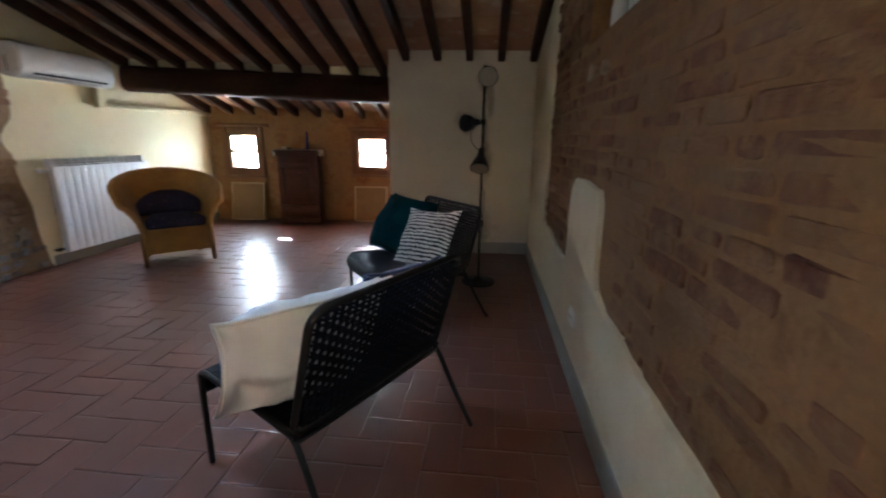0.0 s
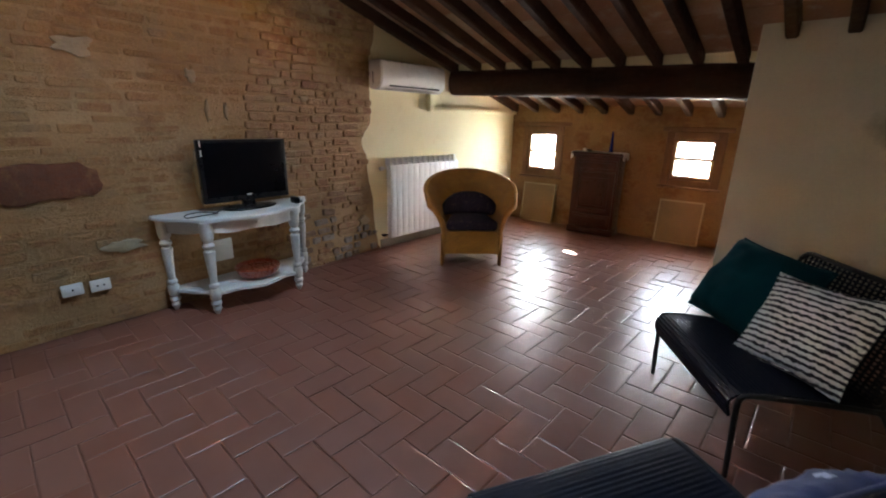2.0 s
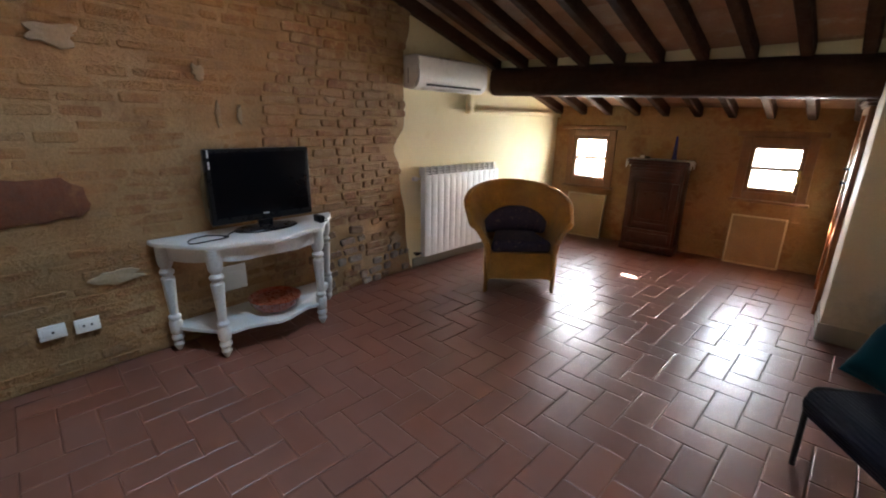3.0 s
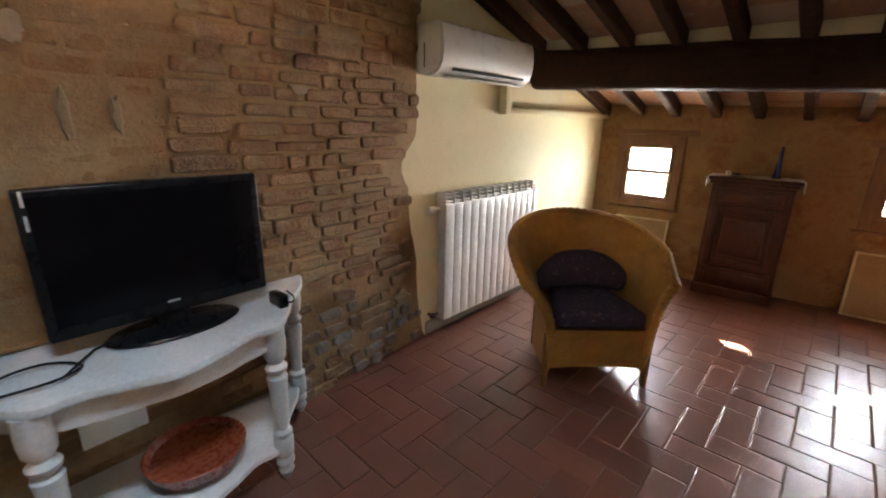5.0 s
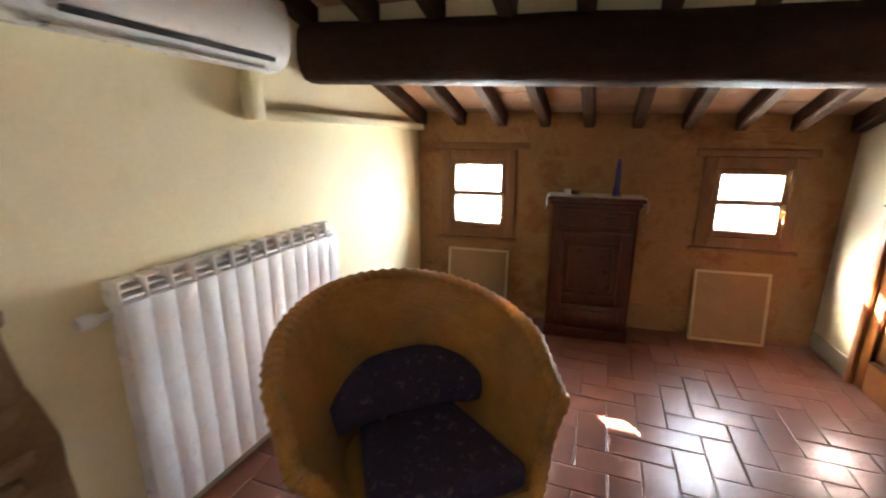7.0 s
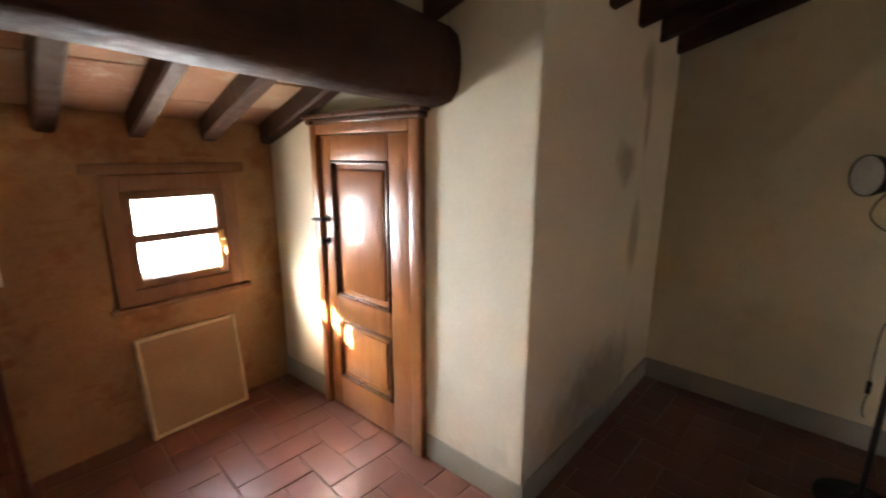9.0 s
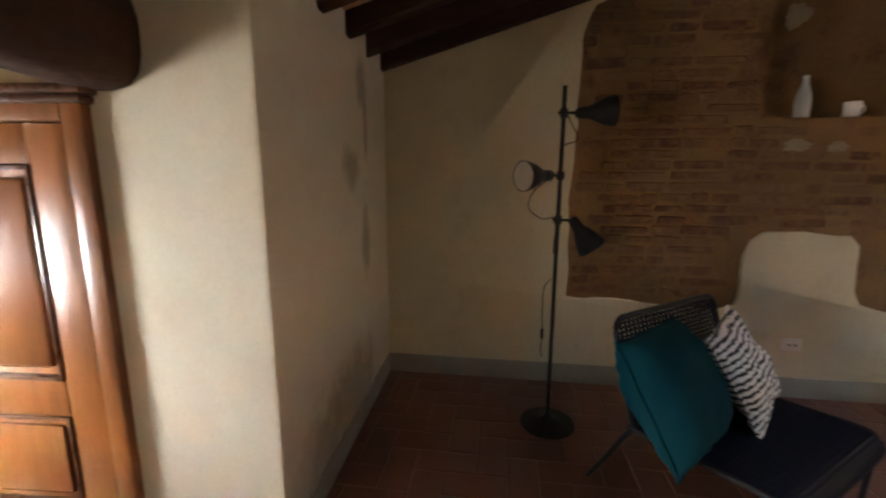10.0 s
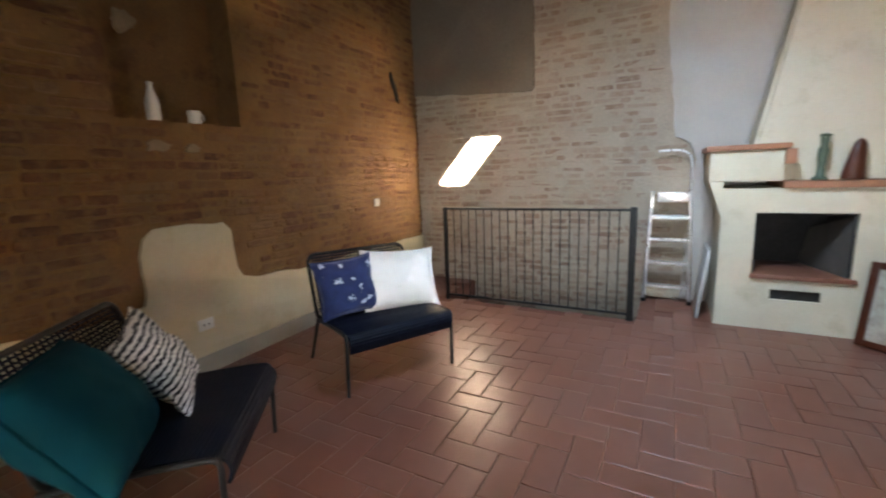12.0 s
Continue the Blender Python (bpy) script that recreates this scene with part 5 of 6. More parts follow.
solid("dish", lathe(bmesh.new(), [(0.02, 0.0), (0.03, 0.004), (0.035, 0.025), (0.032, 0.026), (0.02, 0.008)], 16), M["iron_dull"], "small dark dish on the cabinet cloth", "dish", smooth=50, m=CAB @ pose(-0.14, 0.09, H + 0.0075))
solid("candle", lathe(bmesh.new(), [(0.024, 0.0), (0.025, 0.004), (0.025, 0.034), (0.020, 0.038)], 16), M["plastic_white"], "short white candle on the cabinet cloth", "candle", smooth=50, m=CAB @ pose(-0.20, 0.10, H + 0.0075))

# ---- framed canvases leaning below the windows ----
PALE = material("pale gold frame wood", [(0.50, 0.40, 0.24), (0.58, 0.48, 0.30)], 0.5, 9, 80, 0.2)
CANVAS = material("brown canvas", [(0.26, 0.17, 0.085), (0.34, 0.23, 0.12)], 0.85, 5, 90, 0.3)


def canvas(m, w, h):
    t = thing("framed_canvas", "thin pale frame with a plain brown canvas leaning against the wall", "picture frame", m, "framed canvases")
    f = 0.018
    bm = bmesh.new()
    box(bm, -w / 2, -w / 2 + f, -0.02, 0.012, 0, h, 0.003)
    box(bm, w / 2 - f, w / 2, -0.02, 0.012, 0, h, 0.003)
    box(bm, -w / 2 + f, w / 2 - f, -0.02, 0.012, 0, f, 0.003)
    box(bm, -w / 2 + f, w / 2 - f, -0.02, 0.012, h - f, h, 0.003)
    part("frame", bm, PALE, t)
    part("canvas", one_box(-w / 2 + f, w / 2 - f, -0.010, 0.0, f, h - f), CANVAS, t)


canvas(pose(-4.18, 8.455, 0.003, -8.5, 0, 4.8), 0.52, 0.585)
canvas(pose(-2.268, 8.628, 0.003, -8.5, 0, 5.0), 0.505, 0.545)


# ---- floor lamp ----
lamp = thing("floor_lamp", "black metal floor lamp with three swivel spot heads, switched off", "floor lamp", pose(-0.53, 5.93, 0))
part("base", lathe(bmesh.new(), [(0.150, 0.0), (0.154, 0.006), (0.150, 0.016), (0.05, 0.026), (0.022, 0.05), (0.018, 0.06)], 32), M["iron"], lamp, smooth=40)
part("pole", tube(bmesh.new(), [(0, 0, 0.04), (0, 0, 0.95), (0, 0, 1.85)], 0.0115, 12), M["iron"], lamp, smooth=60)
CREAM = material("cream lamp enamel", [(0.40, 0.37, 0.30), (0.46, 0.43, 0.35)], 0.4, 9, 60, 0.02)
for z, way in ((1.72, Vector((0.12, -1.0, 0.06))), (1.41, Vector((-0.62, 0.78, -0.02))), (1.18, Vector((-0.05, -0.55, -0.75)))):
    way.normalize()
    flat = Vector((way.x, way.y, 0)).normalized()
    joint = flat * 0.075 + Vector((0, 0, z))
    bm = bmesh.new()
    lathe(bm, [(0.020, -0.022), (0.020, 0.022)], 14, Matrix.Translation((0, 0, z)))
    tube(bm, [-flat * 0.028 + Vector((0, 0, z)), joint], 0.0075, 8)
    arm = part("arm", bm, M["iron"], lamp, smooth=60)
    rot = way.to_track_quat("Z", "Y").to_matrix().to_4x4()
    bm = bmesh.new()
    lathe(bm, [(0.016, -0.015), (0.027, -0.005), (0.029, 0.045), (0.033, 0.060), (0.042, 0.075), (0.062, 0.120), (0.074, 0.160), (0.076, 0.178), (0.072, 0.178), (0.058, 0.122), (0.030, 0.075), (0.002, 0.070)], 28, Matrix.Translation(joint) @ rot)
    part("shade", bm, M["iron"], lamp, "black metal spot shade", smooth=50)
    bm = bmesh.new()
    lathe(bm, [(0.0715, 0.176), (0.060, 0.130), (0.034, 0.085), (0.020, 0.078), (0.0285, 0.10), (0.030, 0.135), (0.018, 0.158), (0.002, 0.165)][:4] + [(0.002, 0.080)], 24, Matrix.Translation(joint) @ rot)
    part("reflector", bm, CREAM, lamp, "cream enamel inside of the shade", smooth=50)
    bm = bmesh.new()
    lathe(bm, [(0.012, 0.082), (0.027, 0.11), (0.029, 0.135), (0.018, 0.156), (0.002, 0.160)], 18, Matrix.Translation(joint) @ rot)
    part("bulb", bm, M["plastic_white"], lamp, smooth=50)
bm = bmesh.new()
tube(bm, bend([(-0.04, 0.05, 1.40), (-0.10, 0.14, 1.33), (-0.10, 0.16, 1.25), (-0.05, 0.09, 1.19), (-0.005, 0.015, 1.18), (0.0, 0.016, 1.0)]), 0.003, 6)
tube(bm, bend([(0.01, 0.016, 0.86), (0.03, 0.05, 0.80), (0.025, 0.055, 0.65), (0.02, 0.05, 0.56)]), 0.003, 6)
box(bm, 0.012, 0.03, 0.042, 0.060, 0.51, 0.565, 0.004)
tube(bm, bend([(0.02, 0.05, 0.51), (0.018, 0.055, 0.44), (0.02, 0.045, 0.40)]), 0.003, 6)
tube(bm, bend([(0.01, -0.016, 1.72), (0.03, -0.08, 1.60), (0.02, -0.03, 1.57), (0, -0.012, 1.56)]), 0.003, 6)
part("cord", bm, M["plastic_black"], lamp, smooth=60)

# ---- niche ----
solid("bottle", lathe(bmesh.new(), [(0.036, 0.0), (0.040, 0.006), (0.040, 0.10), (0.034, 0.14), (0.018, 0.19), (0.014, 0.225), (0.017, 0.227), (0.017, 0.24), (0.012, 0.241)], 20), M["plastic_white"],
      "tall pale glass bottle standing in the wall niche", "bottle", smooth=50, m=pose(0.10, 4.46, NZ0 + 0.004))
mug = thing("mug", "small white china mug standing in the wall niche", "mug", pose(0.10, 4.19, NZ0 + 0.004))
part("cup", lathe(bmesh.new(), [(0.034, 0), (0.040, 0.006), (0.042, 0.088), (0.039, 0.088), (0.036, 0.01), (0.002, 0.008)], 22), M["plastic_white"], mug, smooth=50)
part("ear", tube(bmesh.new(), bend([(0.0, -0.040, 0.07), (0.0, -0.064, 0.062), (0.0, -0.064, 0.030), (0.0, -0.040, 0.022)]), 0.005, 8), M["plastic_white"], mug, smooth=60)

# ---- stair railing ----
rail = thing("stair_railing", "black iron railing with thin upright bars round the stairwell", "railing")
RX0, RX1, RY = -2.58, -0.80, 2.16
for name, z in (("top_rail", 0.985), ("bottom_rail", 0.055)):
    part(name, one_box(RX0, RX1, RY - 0.012, RY + 0.012, z - 0.010, z + 0.010, 0.003), M["iron"], rail)
part("post", one_box(RX1 - 0.004, RX1 + 0.030, RY - 0.017, RY + 0.017, 0.0, 1.0, 0.003), M["iron"], rail)
part("post", one_box(RX0 - 0.055, RX0 + 0.002, RY - 0.025, RY + 0.025, 0.0, 1.01, 0.003), M["iron"], rail)
bar = mesh_from(tube(bmesh.new(), [(0, 0, 0.06), (0, 0, 0.98)], 0.0058, 8), "bar", M["iron"], 60)
for i in range(1, 21):
    ob = new("bar", bar)
    ob.parent, ob.location = rail, (RX0 + (RX1 - RX0) * i / 21, RY, 0)

# ---- step ladder ----
ALU = material("brushed aluminium", [(0.62, 0.63, 0.64), (0.70, 0.70, 0.71)], 0.35, 12, 120, 0.1, metal=0.9)
lad = thing("step_ladder", "folding aluminium step ladder leaning by the fireplace", "ladder", pose(-2.885, 1.50, 0))
lean = lambda z: -0.075 * z
for sx in (-1, 1):
    wx = lambda z: sx * (0.20 - 0.035 * z)
    part("side_rail", tube(bmesh.new(), [(wx(0), lean(0), 0.0), (wx(1.1), lean(1.1), 1.10)], 0.017, 8), ALU, lad, smooth=60)
    part("foot", one_box(wx(0) - 0.022, wx(0) + 0.022, -0.022, 0.022, 0.0, 0.035, 0.004), M["plastic_black"], lad)
for z in (0.17, 0.40, 0.63):
    part("step", one_box(-0.185 + 0.03 * z, 0.185 - 0.03 * z, lean(z) - 0.035, lean(z) + 0.035, z - 0.014, z + 0.014, 0.005), ALU, lad)
part("platform", one_box(-0.16, 0.16, -0.12, 0.06, 0.845, 0.87, 0.006), M["plastic_white"], lad)
part("tool_tray", one_box(-0.15, 0.12, -0.12, -0.02, 1.0, 1.09, 0.01), ALU, lad, "shiny metal tray")
part("handrail", tube(bmesh.new(), bend([(-0.16, -0.085, 1.05), (-0.155, -0.10, 1.38), (-0.10, -0.105, 1.47), (0.0, -0.105, 1.49), (0.13, -0.105, 1.485)]), 0.011, 8), ALU, lad, smooth=60)

# ---- fireplace ----
FB = 1.98
FC = material("greyer cream plaster", [(0.47, 0.42, 0.31), (0.53, 0.48, 0.37), (0.50, 0.45, 0.34)], 0.85, 1.5, 60, 0.12, stain=(0.42, 0.37, 0.27), stain_at=(0.55, 0.72), speckle=0.22)
fire = thing("fireplace", "cream plastered fireplace with dark firebox and stepped brick mantels", "fireplace", kind="structure")
FX0, FX1 = -4.55, -3.25
OX0, OX1, OZ0, OZ1 = -4.10, -3.485, 0.455, 0.955
VX0, VX1, VZ0, VZ1 = -3.94, -3.62, 0.255, 0.34
Y0 = YB + 0.03
for who, q in (("jamb", (OX1, FX1, 0.0, 1.145)), ("jamb", (FX0, OX0, 0.0, 1.145)), ("lintel", (OX0, OX1, OZ1, 1.145)), ("plinth", (OX0, OX1, 0.34, OZ0)),
               ("plinth", (OX0, OX1, 0.0, VZ0)), ("plinth", (OX0, VX0, VZ0, VZ1)), ("plinth", (VX1, OX1, VZ0, VZ1))):
    part(who, one_box(q[0], q[1], Y0, FB, q[2], q[3]), FC, fire)
bm = bmesh.new()
box(bm, OX0 - 0.002, OX1 + 0.002, Y0 + 0.004, Y0 + 0.03, OZ0, OZ1)
box(bm, OX0 - 0.002, OX0 + 0.02, Y0 + 0.03, FB - 0.03, OZ0, OZ1)
box(bm, OX1 - 0.02, OX1 + 0.002, Y0 + 0.03, FB - 0.03, OZ0, OZ1)
box(bm, OX0 + 0.02, OX1 - 0.02, Y0 + 0.03, FB - 0.03, OZ1 - 0.02, OZ1 - 0.002)
part("firebox", bm, M["dark"], fire, "soot-black firebox lining")
# sloping cheek; its lighter grey stands in for light falling into the firebox
bm = bmesh.new()
vs = [(OX0 + 0.0205, FB - 0.031), (OX0 + 0.0205, Y0 + 0.031), (OX0 + 0.20, Y0 + 0.031)]
lo = [bm.verts.new((x, y, OZ0 + 0.004)) for x, y in vs]
hi = [bm.verts.new((x - 0.06 * (k == 2), y, OZ1 - 0.16 * (k > 0) - 0.022)) for k, (x, y) in enumerate(vs)]
for i in range(3):
    bm.faces.new((lo[i], lo[(i + 1) % 3], hi[(i + 1) % 3], hi[i]))
bm.faces.new(hi)
part("cheek", bm, material("lit grey of the firebox cheek", [(0.045, 0.040, 0.036), (0.075, 0.068, 0.06)], 0.9, 5, 60, 0.2), fire, "sloping firebox cheek, lighter grey where light falls in")
part("hearth_slab", one_box(OX0 - 0.03, OX1 + 0.01, Y0 + 0.03, FB + 0.03, OZ0 - 0.03, OZ0 + 0.006, 0.008), M["tile_object"], fire, "terracotta hearth slab")
# black block fills the vent in place of its inner shade
part("vent_grille", one_box(VX0, VX1, FB - 0.3, FB - 0.03, VZ0, VZ1), M["dark"], fire, "dark ash vent")
bm = bmesh.new()
box(bm, -3.63, -3.145, Y0, FB + 0.0, 1.20, 1.445, 0.01)
# corbel that carries the higher mantel over the side
vs = [bm.verts.new(q) for q in ((FX1, Y0, 0.92), (FX1, FB - 0.004, 0.92), (FX1, FB - 0.004, 1.2), (FX1, Y0, 1.2), (-3.15, Y0, 1.2), (-3.15, FB - 0.004, 1.2))]
for q in ((0, 1, 2, 3), (0, 4, 5, 1), (3, 2, 5, 4), (0, 3, 4), (1, 5, 2)):
    bm.faces.new([vs[k] for k in q])
part("upper_mantel_block", bm, FC, fire)
SLABM = material("mantel brick", [(0.26, 0.10, 0.05), (0.34, 0.15, 0.08)], 0.6, 8, 70, 0.3)
part("mantel", one_box(-3.665, -3.115, Y0, FB + 0.03, 1.446, 1.488, 0.008), SLABM, fire, "terracotta mantel shelf")
part("mantel", one_box(FX0, -3.635, Y0, FB + 0.035, 1.146, 1.198, 0.008), SLABM, fire, "terracotta mantel shelf")
part("mantel", one_box(-3.70, -3.632, Y0 + 0.3, FB + 0.02, 1.33, 1.444, 0.008), SLABM, fire, "terracotta step")
bm = bmesh.new()
lo = [(-4.55, Y0), (-3.40, Y0), (-3.40, 1.80), (-4.55, 1.80)]
hi = [(-4.45, Y0), (-3.88, Y0), (-3.88, 1.45), (-4.45, 1.45)]
A = [bm.verts.new((x, y, 1.20)) for x, y in lo]
Bv = [bm.verts.new((x, y, 3.55)) for x, y in hi]
for i in range(4):
    bm.faces.new((A[i], A[(i + 1) % 4], Bv[(i + 1) % 4], Bv[i]))
bm.faces.new(A[::-1])
bm.faces.new(Bv)
bmesh.ops.bevel(bm, geom=[e for e in bm.edges if abs(e.verts[0].co.z - e.verts[1].co.z) > 1], offset=0.03, segments=3, affect="EDGES")
part("hood", bm, FC, fire, "tapering cream plaster hood")

# things on and by the fireplace
GREEN = material("dark green glaze", [(0.03, 0.055, 0.035), (0.06, 0.09, 0.06)], 0.4, 12, 70, 0.2)
solid("figurine", lathe(bmesh.new(), [(0.045, 0.0), (0.05, 0.012), (0.028, 0.03), (0.024, 0.10), (0.032, 0.16), (0.036, 0.22), (0.022, 0.26), (0.028, 0.29), (0.026, 0.32), (0.042, 0.335), (0.02, 0.345), (0.004, 0.35)], 18, pose(0, 0, 0, 4, -3, 0)), GREEN,
      "slim green glazed figurine on the mantel", "figurine", smooth=50, m=pose(-3.87, 1.87, 1.199))
solid("carved_stump", lathe(bmesh.new(), [(0.07, 0.0), (0.075, 0.02), (0.066, 0.10), (0.050, 0.20), (0.040, 0.26), (0.022, 0.29), (0.004, 0.30)], 14, Matrix.Diagonal((1.0, 0.8, 1, 1))), M["cabinet_wood"],
      "dark carved wooden ornament on the mantel", "ornament", smooth=50, m=pose(-4.06, 1.87, 1.199, 0, -6, 20))
brd = solid("stone_slab", one_box(-0.21, 0.21, -0.015, 0.015, 0.0, 0.62, 0.008), material("grey veined stone", [(0.38, 0.36, 0.34), (0.48, 0.46, 0.43)], 0.5, 5, 60, 0.2, stain=(0.26, 0.24, 0.22)),
            "grey stone slab leaning on the side of the fireplace", "slab", m=pose(-3.13, 1.70, 0.004, -6, 0, 90))
pf = thing("picture_frame", "dark wooden picture frame leaning by the fireplace", "picture frame", pose(-4.36, 2.30, 0.004, -9, 0, 138))
w, h, f = 0.62, 0.62, 0.05
bm = bmesh.new()
for q in ((-w / 2, -w / 2 + f, 0, h), (w / 2 - f, w / 2, 0, h), (-w / 2 + f, w / 2 - f, 0, f), (-w / 2 + f, w / 2 - f, h - f, h)):
    box(bm, q[0], q[1], -0.02, 0.015, q[2], q[3], 0.006)
part("frame", bm, M["cabinet_wood"], pf)
part("picture", one_box(-w / 2 + f, w / 2 - f, -0.006, 0.008, f, h - f), material("faded print", [(0.34, 0.32, 0.27), (0.46, 0.43, 0.37)], 0.5, 6, 50, 0.1, stain=(0.22, 0.18, 0.14), stain_scale=9), pf, "faded grey print")


# ---- pieces: floor tiles, then bricks ----
def piece_mesh(name, size, chamfer, mat, seed, jitter):
    """A worn tile: slightly cushioned top with eased edges, no underside; top at z = 0."""
    rr = random.Random(seed)
    a, b, h = size
    us, vs = (-1, -0.94, 0, 0.94, 1), (-1, -0.89, 0.89, 1)
    V, F = [], []
    sag = [rr.uniform(-jitter, jitter) for _ in range(4)]
    for v in vs:
        for u in us:
            rim = max(0.0, abs(u) - 0.94) / 0.06, max(0.0, abs(v) - 0.89) / 0.11
            z = -chamfer * max(rim) - 0.0003 * (u * u + v * v) + sag[0] * u * v + sag[1] * u * u + sag[2] * v
            V.append((u * a / 2 + rr.uniform(-jitter, jitter), v * b / 2 + rr.uniform(-jitter, jitter), z))
    for j in range(3):
        for i in range(4):
            F.append((j * 5 + i, j * 5 + i + 1, j * 5 + i + 6, j * 5 + i + 5))
    ring = [0, 1, 2, 3, 4, 9, 14, 19, 18, 17, 16, 15, 10, 5]
    o = len(V)
    V += [(V[k][0], V[k][1], -h) for k in ring]
    n = len(ring)
    F += [(ring[(k + 1) % n], ring[k], o + k, o + (k + 1) % n) for k in range(n)]
    me = bpy.data.meshes.new(name)
    me.from_pydata(V, [], F)
    me.polygons.foreach_set("use_smooth", [True] * 12 + [False] * n)
    me.materials.append(mat)
    return me


def brick_mesh(name, size, chamfer, mat, seed):
    """A worn brick: eight-sided uneven outline, rounded shoulders, no back."""
    rr = random.Random(seed)
    a, b, h = size
    out = []
    for sx, sy, first in ((-1, -1, 0), (1, -1, 1), (1, 1, 0), (-1, 1, 1)):
        cx, cy = b * rr.uniform(0.06, 0.34), b * rr.uniform(0.06, 0.26)
        ex, ey = a / 2 - rr.uniform(0, 0.008), b / 2 - rr.uniform(0, 0.006)
        pair = [(sx * ex, sy * (ey - cy)), (sx * (ex - cx), sy * ey)]
        out += pair[::-1] if first else pair
    V, F = [], []
    for inset, z in ((0.0, -h), (0.0, -chamfer * 1.3), (chamfer, 0.0)):
        for x, y in out:
            V.append((x * (1 - 2 * inset / a), y * (1 - 2 * inset / b), z + (rr.uniform(-0.003, 0.002) if inset else 0)))
    for k in (0, 8):
        for i in range(8):
            F.append((k + i, k + (i + 1) % 8, k + 8 + (i + 1) % 8, k + 8 + i))
    F.append(tuple(range(16, 24)))
    me = bpy.data.meshes.new(name)
    me.from_pydata(V, [], F)
    me.materials.append(mat)
    return me


def lay(parent, name, places, shapes, near, rest_mat, rest_label):
    """places: (matrix, index of shape, key). Those that near() accepts become parts, at most 300; the rest is joined."""
    V, F, smooth, count = [], [], [], 0
    for m, k, key in places:
        me = shapes[k]
        if count < 300 and near(*key):
            ob = new(name, me)
            ob.matrix_world = m
            ob.parent = parent
            count += 1
        else:
            o = len(V)
            V += [tuple(m @ v.co) for v in me.vertices]
            F += [tuple(o + i for i in p.vertices) for p in me.polygons]
            smooth += [p.use_smooth for p in me.polygons]
    if V:
        me = bpy.data.meshes.new(name + "_rest")
        me.from_pydata(V, [], F)
        me.polygons.foreach_set("use_smooth", smooth)
        me.materials.append(rest_mat)
        ob = new(name + "_rest", me)
        ob.parent = parent
        tagged(ob, label=rest_label, kind="stuff")


# floor: herringbone of 15 x 30 cm tiles
TW = 0.150
tiles = [piece_mesh("tile", (2 * TW - 0.0019, TW - 0.0019, 0.010), 0.0002, M["tile_object"], s, 0.0004) for s in range(9)]
places = []
rnd = random.Random(11)
for a in range(-36, 4):
    for b in range(6, 62):
        k = (a - b) % 4
        if k not in (0, 3):
            continue
        w, h = (2, 1) if k == 0 else (1, 2)
        x0, x1, y0, y1 = a * TW + 0.05, (a + w) * TW + 0.05, b * TW + 0.01, (b + h) * TW + 0.01
        if x1 < XL - 0.1 or x0 > 0.12 or y1 < YB - 0.1 or y0 > YE:
            continue
        cx, cy = (x0 + x1) / 2, (y0 + y1) / 2
        if -2.66 - TW < cx < -0.74 + 0.1 and cy < 2.13 + 0.06:
            continue
        if cx > BOX_X + 0.1 and cy > BOX_Y + 0.15:
            continue
        m = pose(cx, cy, rnd.uniform(-0.0005, 0.0005), max(-0.9, min(0.9, rnd.gauss(0, 0.42))), max(-0.5, min(0.5, rnd.gauss(0, 0.26))), (0 if k == 0 else 90) + rnd.uniform(-0.3, 0.3))
        places.append((m, rnd.randrange(9), (cx, cy)))
lay(floor, "floor_tile", places, tiles, lambda x, y: -3.75 < x < -1.0 and 3.4 < y < 7.8, M["tile_island"], "worn red-brown terracotta tiles")


def brickwork(parent, key, to_m, u0, u1, z0, z1, keep, near, seed, course=0.073, proud=0.010, gap=0.014, lengths=(0.11, 0.17, 0.24, 0.29), miss=0.06, wave=0.02, height=0.056, relief=None, turn=1.6):
    """Courses of uneven old bricks; to_m(u, z) gives a matrix whose z points out of the wall, x along it."""
    rr = random.Random(seed)
    shapes = [brick_mesh("brick", (l, height * hh, 0.035), 0.006, M["brick_%s_object" % key], seed * 50 + i * 7 + j) for i, l in enumerate(lengths) for j, hh in enumerate((0.82, 0.95, 1.06, 1.14))]
    places = []
    z = z0
    while z < z1:
        u = u0 - rr.uniform(0, 0.2)
        while u < u1:
            i = rr.choices(range(len(lengths)), (2, 3, 3, 3))[0]
            l = lengths[i]
            c = u + l / 2
            zz = z + wave * noise.noise((c * 0.7 + seed, z * 0.9, 2.0)) + rr.uniform(-0.004, 0.004)
            if rr.random() > miss and keep(c, zz, l / 2):
                p = proud * rr.uniform(0.1, 1.1)
                if relief:
                    p = p * relief(c, zz) - (1 - relief(c, zz)) * 0.006
                m = to_m(c, zz) @ pose(0, 0, p, rr.uniform(-2.5, 2.5), rr.uniform(-1.5, 1.5), rr.uniform(-turn, turn))
                places.append((m, i * 4 + rr.randrange(4), (c, zz)))
            u += l + gap * rr.uniform(0.6, 1.6)
        z += course * rr.uniform(0.94, 1.08)
    lay(parent, "brick", places, shapes, near, M["brick_%s_island" % key], "uneven old bricks in lime mortar")


face = lambda p, along, out: Matrix((along, out.cross(along), out)).transposed().to_4x4() if p is None else Matrix.Translation(p) @ Matrix((along, out.cross(along), out)).transposed().to_4x4()
# left wall: crisp courses near the plaster, worn and smeared further off, rubble stones at the foot
def worn(u, z):
    return max(0.15, min(1.0, 0.35 + 0.65 * (u - 4.45) / 0.35 + 0.5 * noise.noise((u * 1.1, z * 1.4, 7))))


def rubble(u, z):
    return u > 4.7 and z < 0.62 + 0.25 * noise.noise((u * 1.2, 0, 3)) and noise.noise((u * 2.5, z * 2.5, 11)) > -0.1


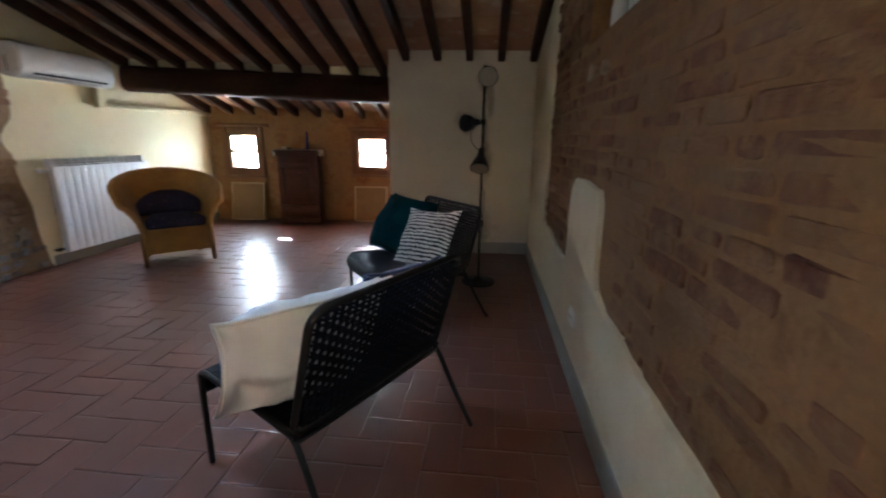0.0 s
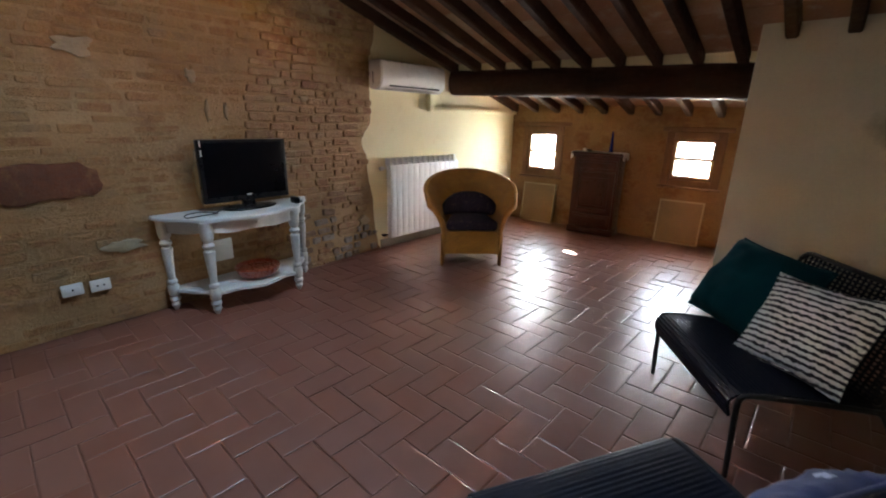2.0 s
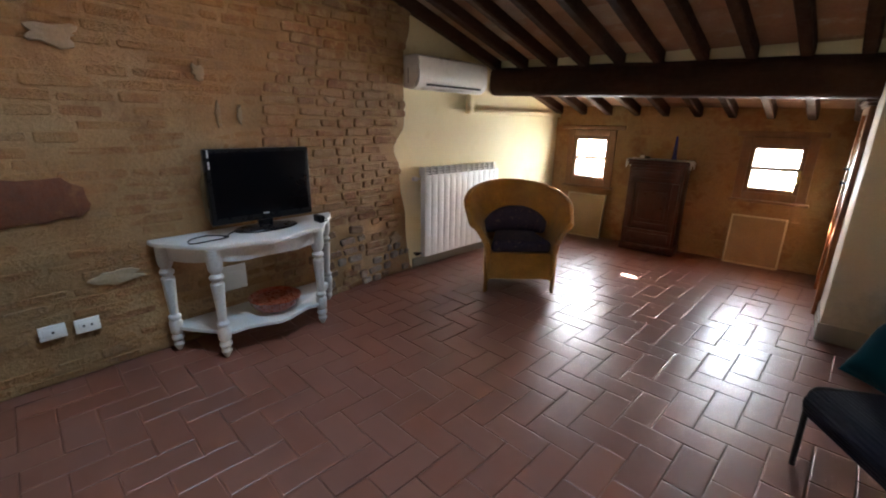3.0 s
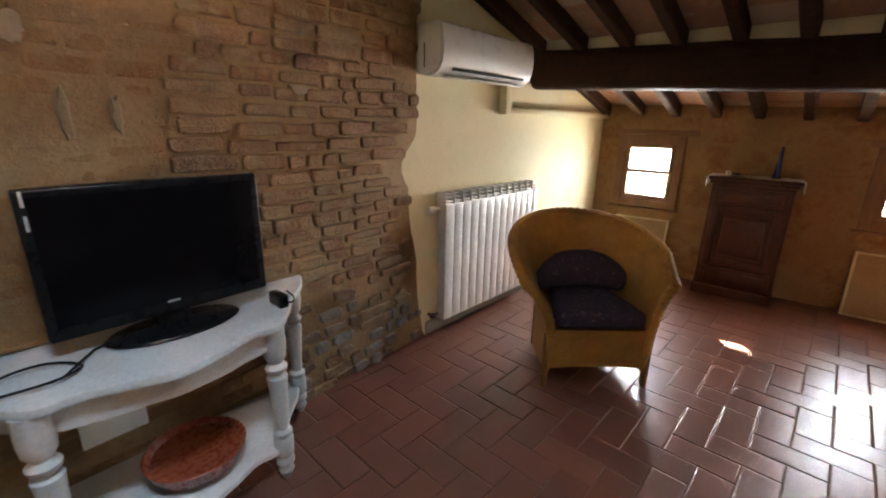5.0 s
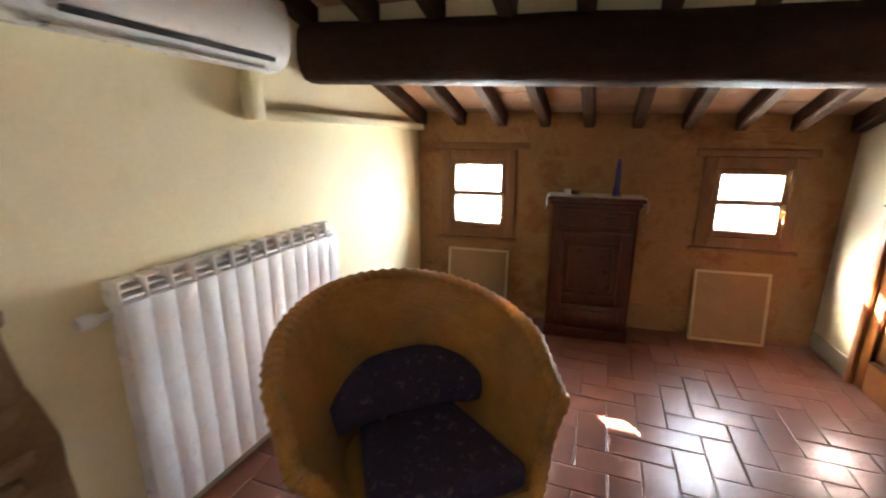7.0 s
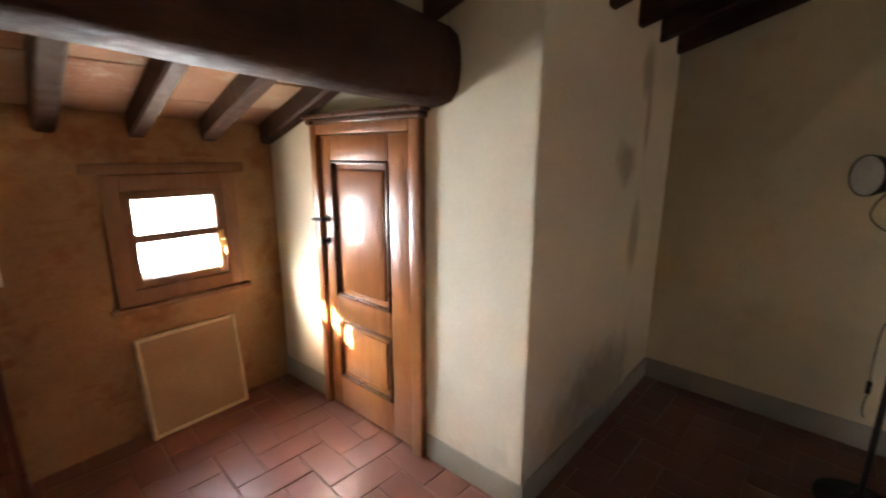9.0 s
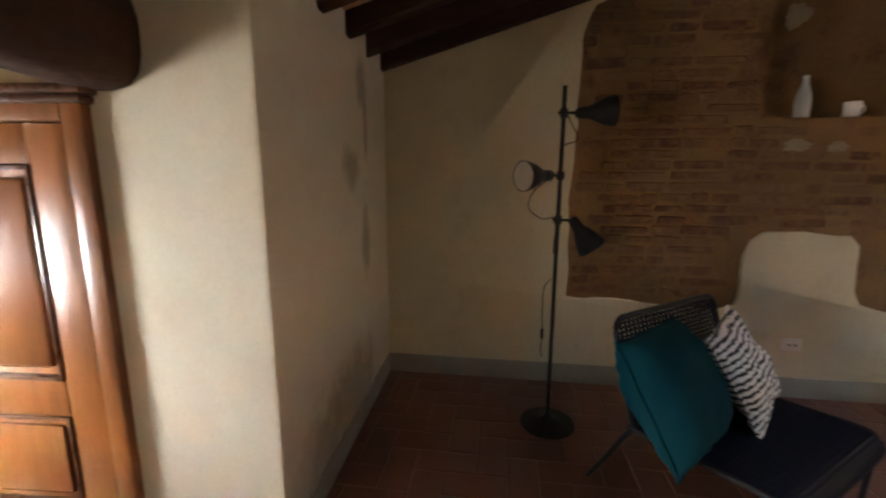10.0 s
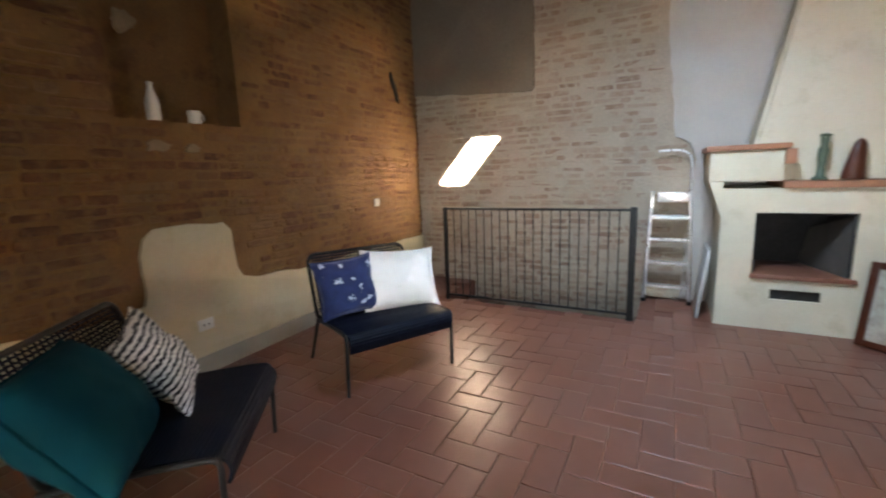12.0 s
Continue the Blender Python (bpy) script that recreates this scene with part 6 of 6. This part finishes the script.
AL, OL = Vector((-0.055, 1, 0)).normalized(), Vector((1, 0.055, 0)).normalized()
def crisp(u, z):
    return u > 4.42 + 0.25 * noise.noise((u * 2.0, z * 2.2, 23)) + 0.10 * (z - 1.2)


LEFT = lambda u, z: face(Vector((left_x(u) - 0.008, u, z)), AL, OL)
brickwork(wall_left, "left", LEFT, YB, 5.0, 0.03, 3.3, lambda u, z, h: not crisp(u, z) and z < under(u) + 0.05 and not rubble(u, z), lambda u, z: 3.4 < u and z < 1.75, 3, proud=0.012, miss=0.10, relief=worn, lengths=(0.12, 0.19, 0.26, 0.31), course=0.069, height=0.060, gap=0.009)
NEAR_EDGE = lambda u, z: face(Vector((left_x(u) - 0.003, u, z)), AL, OL)
brickwork(wall_left, "crisp", NEAR_EDGE, 3.9, 5.85, 0.03, 3.3, lambda u, z, h: u + h < brick_end(z) + 0.02 and crisp(u, z) and z < under(u) + 0.05 and not rubble(u, z), lambda u, z: z < 1.9, 4, proud=0.009, miss=0.02, relief=lambda u, z: 0.5 + 0.5 * worn(u, z),
          lengths=(0.09, 0.15, 0.21, 0.27), course=0.070, height=0.064, gap=0.008, wave=0.05)
brickwork(wall_left, "stone", NEAR_EDGE, YB, 5.85, 0.06, 0.9,
          lambda u, z, h: u + h < brick_end(z) + 0.01 and rubble(u, z), lambda u, z: u > 4.6, 21, course=0.080, proud=0.022, miss=0.12, lengths=(0.06, 0.085, 0.11, 0.15), height=0.068, gap=0.024, wave=0.09, turn=7)
# right wall
AR, OR = Vector((0, -1, 0)), Vector((-1, 0, 0))


def right_keep(u, z, h):
    if u + h > 5.80 or z > under(u) + 0.05:
        return False
    if NY0 - 0.02 < u + h and u - h < NY1 + 0.02 and NZ0 - 0.04 < z < NZ1 + 0.03:
        return False
    low = 0.62 if 3.85 < u < 5.9 else 0.58
    if 4.02 < u + h and u - h < 4.78:
        low = 1.09
    return z > low


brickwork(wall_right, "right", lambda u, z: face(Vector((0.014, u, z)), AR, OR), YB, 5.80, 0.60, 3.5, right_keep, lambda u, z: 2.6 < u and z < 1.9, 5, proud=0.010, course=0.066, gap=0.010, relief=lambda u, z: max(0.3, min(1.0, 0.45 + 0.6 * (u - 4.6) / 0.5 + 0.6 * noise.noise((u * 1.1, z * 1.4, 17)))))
# back wall
AB, OB = Vector((-1, 0, 0)), Vector((0, 1, 0))
brickwork(wall_back, "back", lambda u, z: face(Vector((u, YB - 0.014, z)), AB, OB), -3.15, 0.02, -1.2, 3.5,
          lambda u, z, h: u - h > (-2.80 if z > 1.55 else -3.03) and z < 3.6, lambda u, z: 0.0 < z < 2.3 and u > -2.7, 8, proud=0.010, course=0.068)
# window wall: the same bricks, mostly lost under limewash
for mode in ("object", "island"):
    M["brick_wash_" + mode] = material("limewashed brick", [(0.245, 0.125, 0.046), (0.315, 0.180, 0.074), (0.27, 0.138, 0.052), (0.22, 0.090, 0.033)], 0.88, 9, 60, 0.6, pieces=mode, stain=(0.30, 0.168, 0.068), stain_at=(0.40, 0.55), stain_scale=7, depth=0.010)


def window_keep(u, z, h):
    for w in (W1, W2):
        if w[0] - 0.20 < u + h and u - h < w[1] + 0.20 and w[2] - 0.17 < z < w[3] + 0.22:
            return False
    return u - h > XL + 0.01 and u + h < -1.68 and z < under(YW) + 0.1


brickwork(wall_window, "wash", lambda u, z: WIN_M @ face(Vector((u, YW + 0.004, z)), Vector((1, 0, 0)), Vector((0, -1, 0))), XL, BOX_X, 0.04, 1.8, window_keep, lambda u, z: True, 13, proud=0.006, miss=0.35, course=0.075)
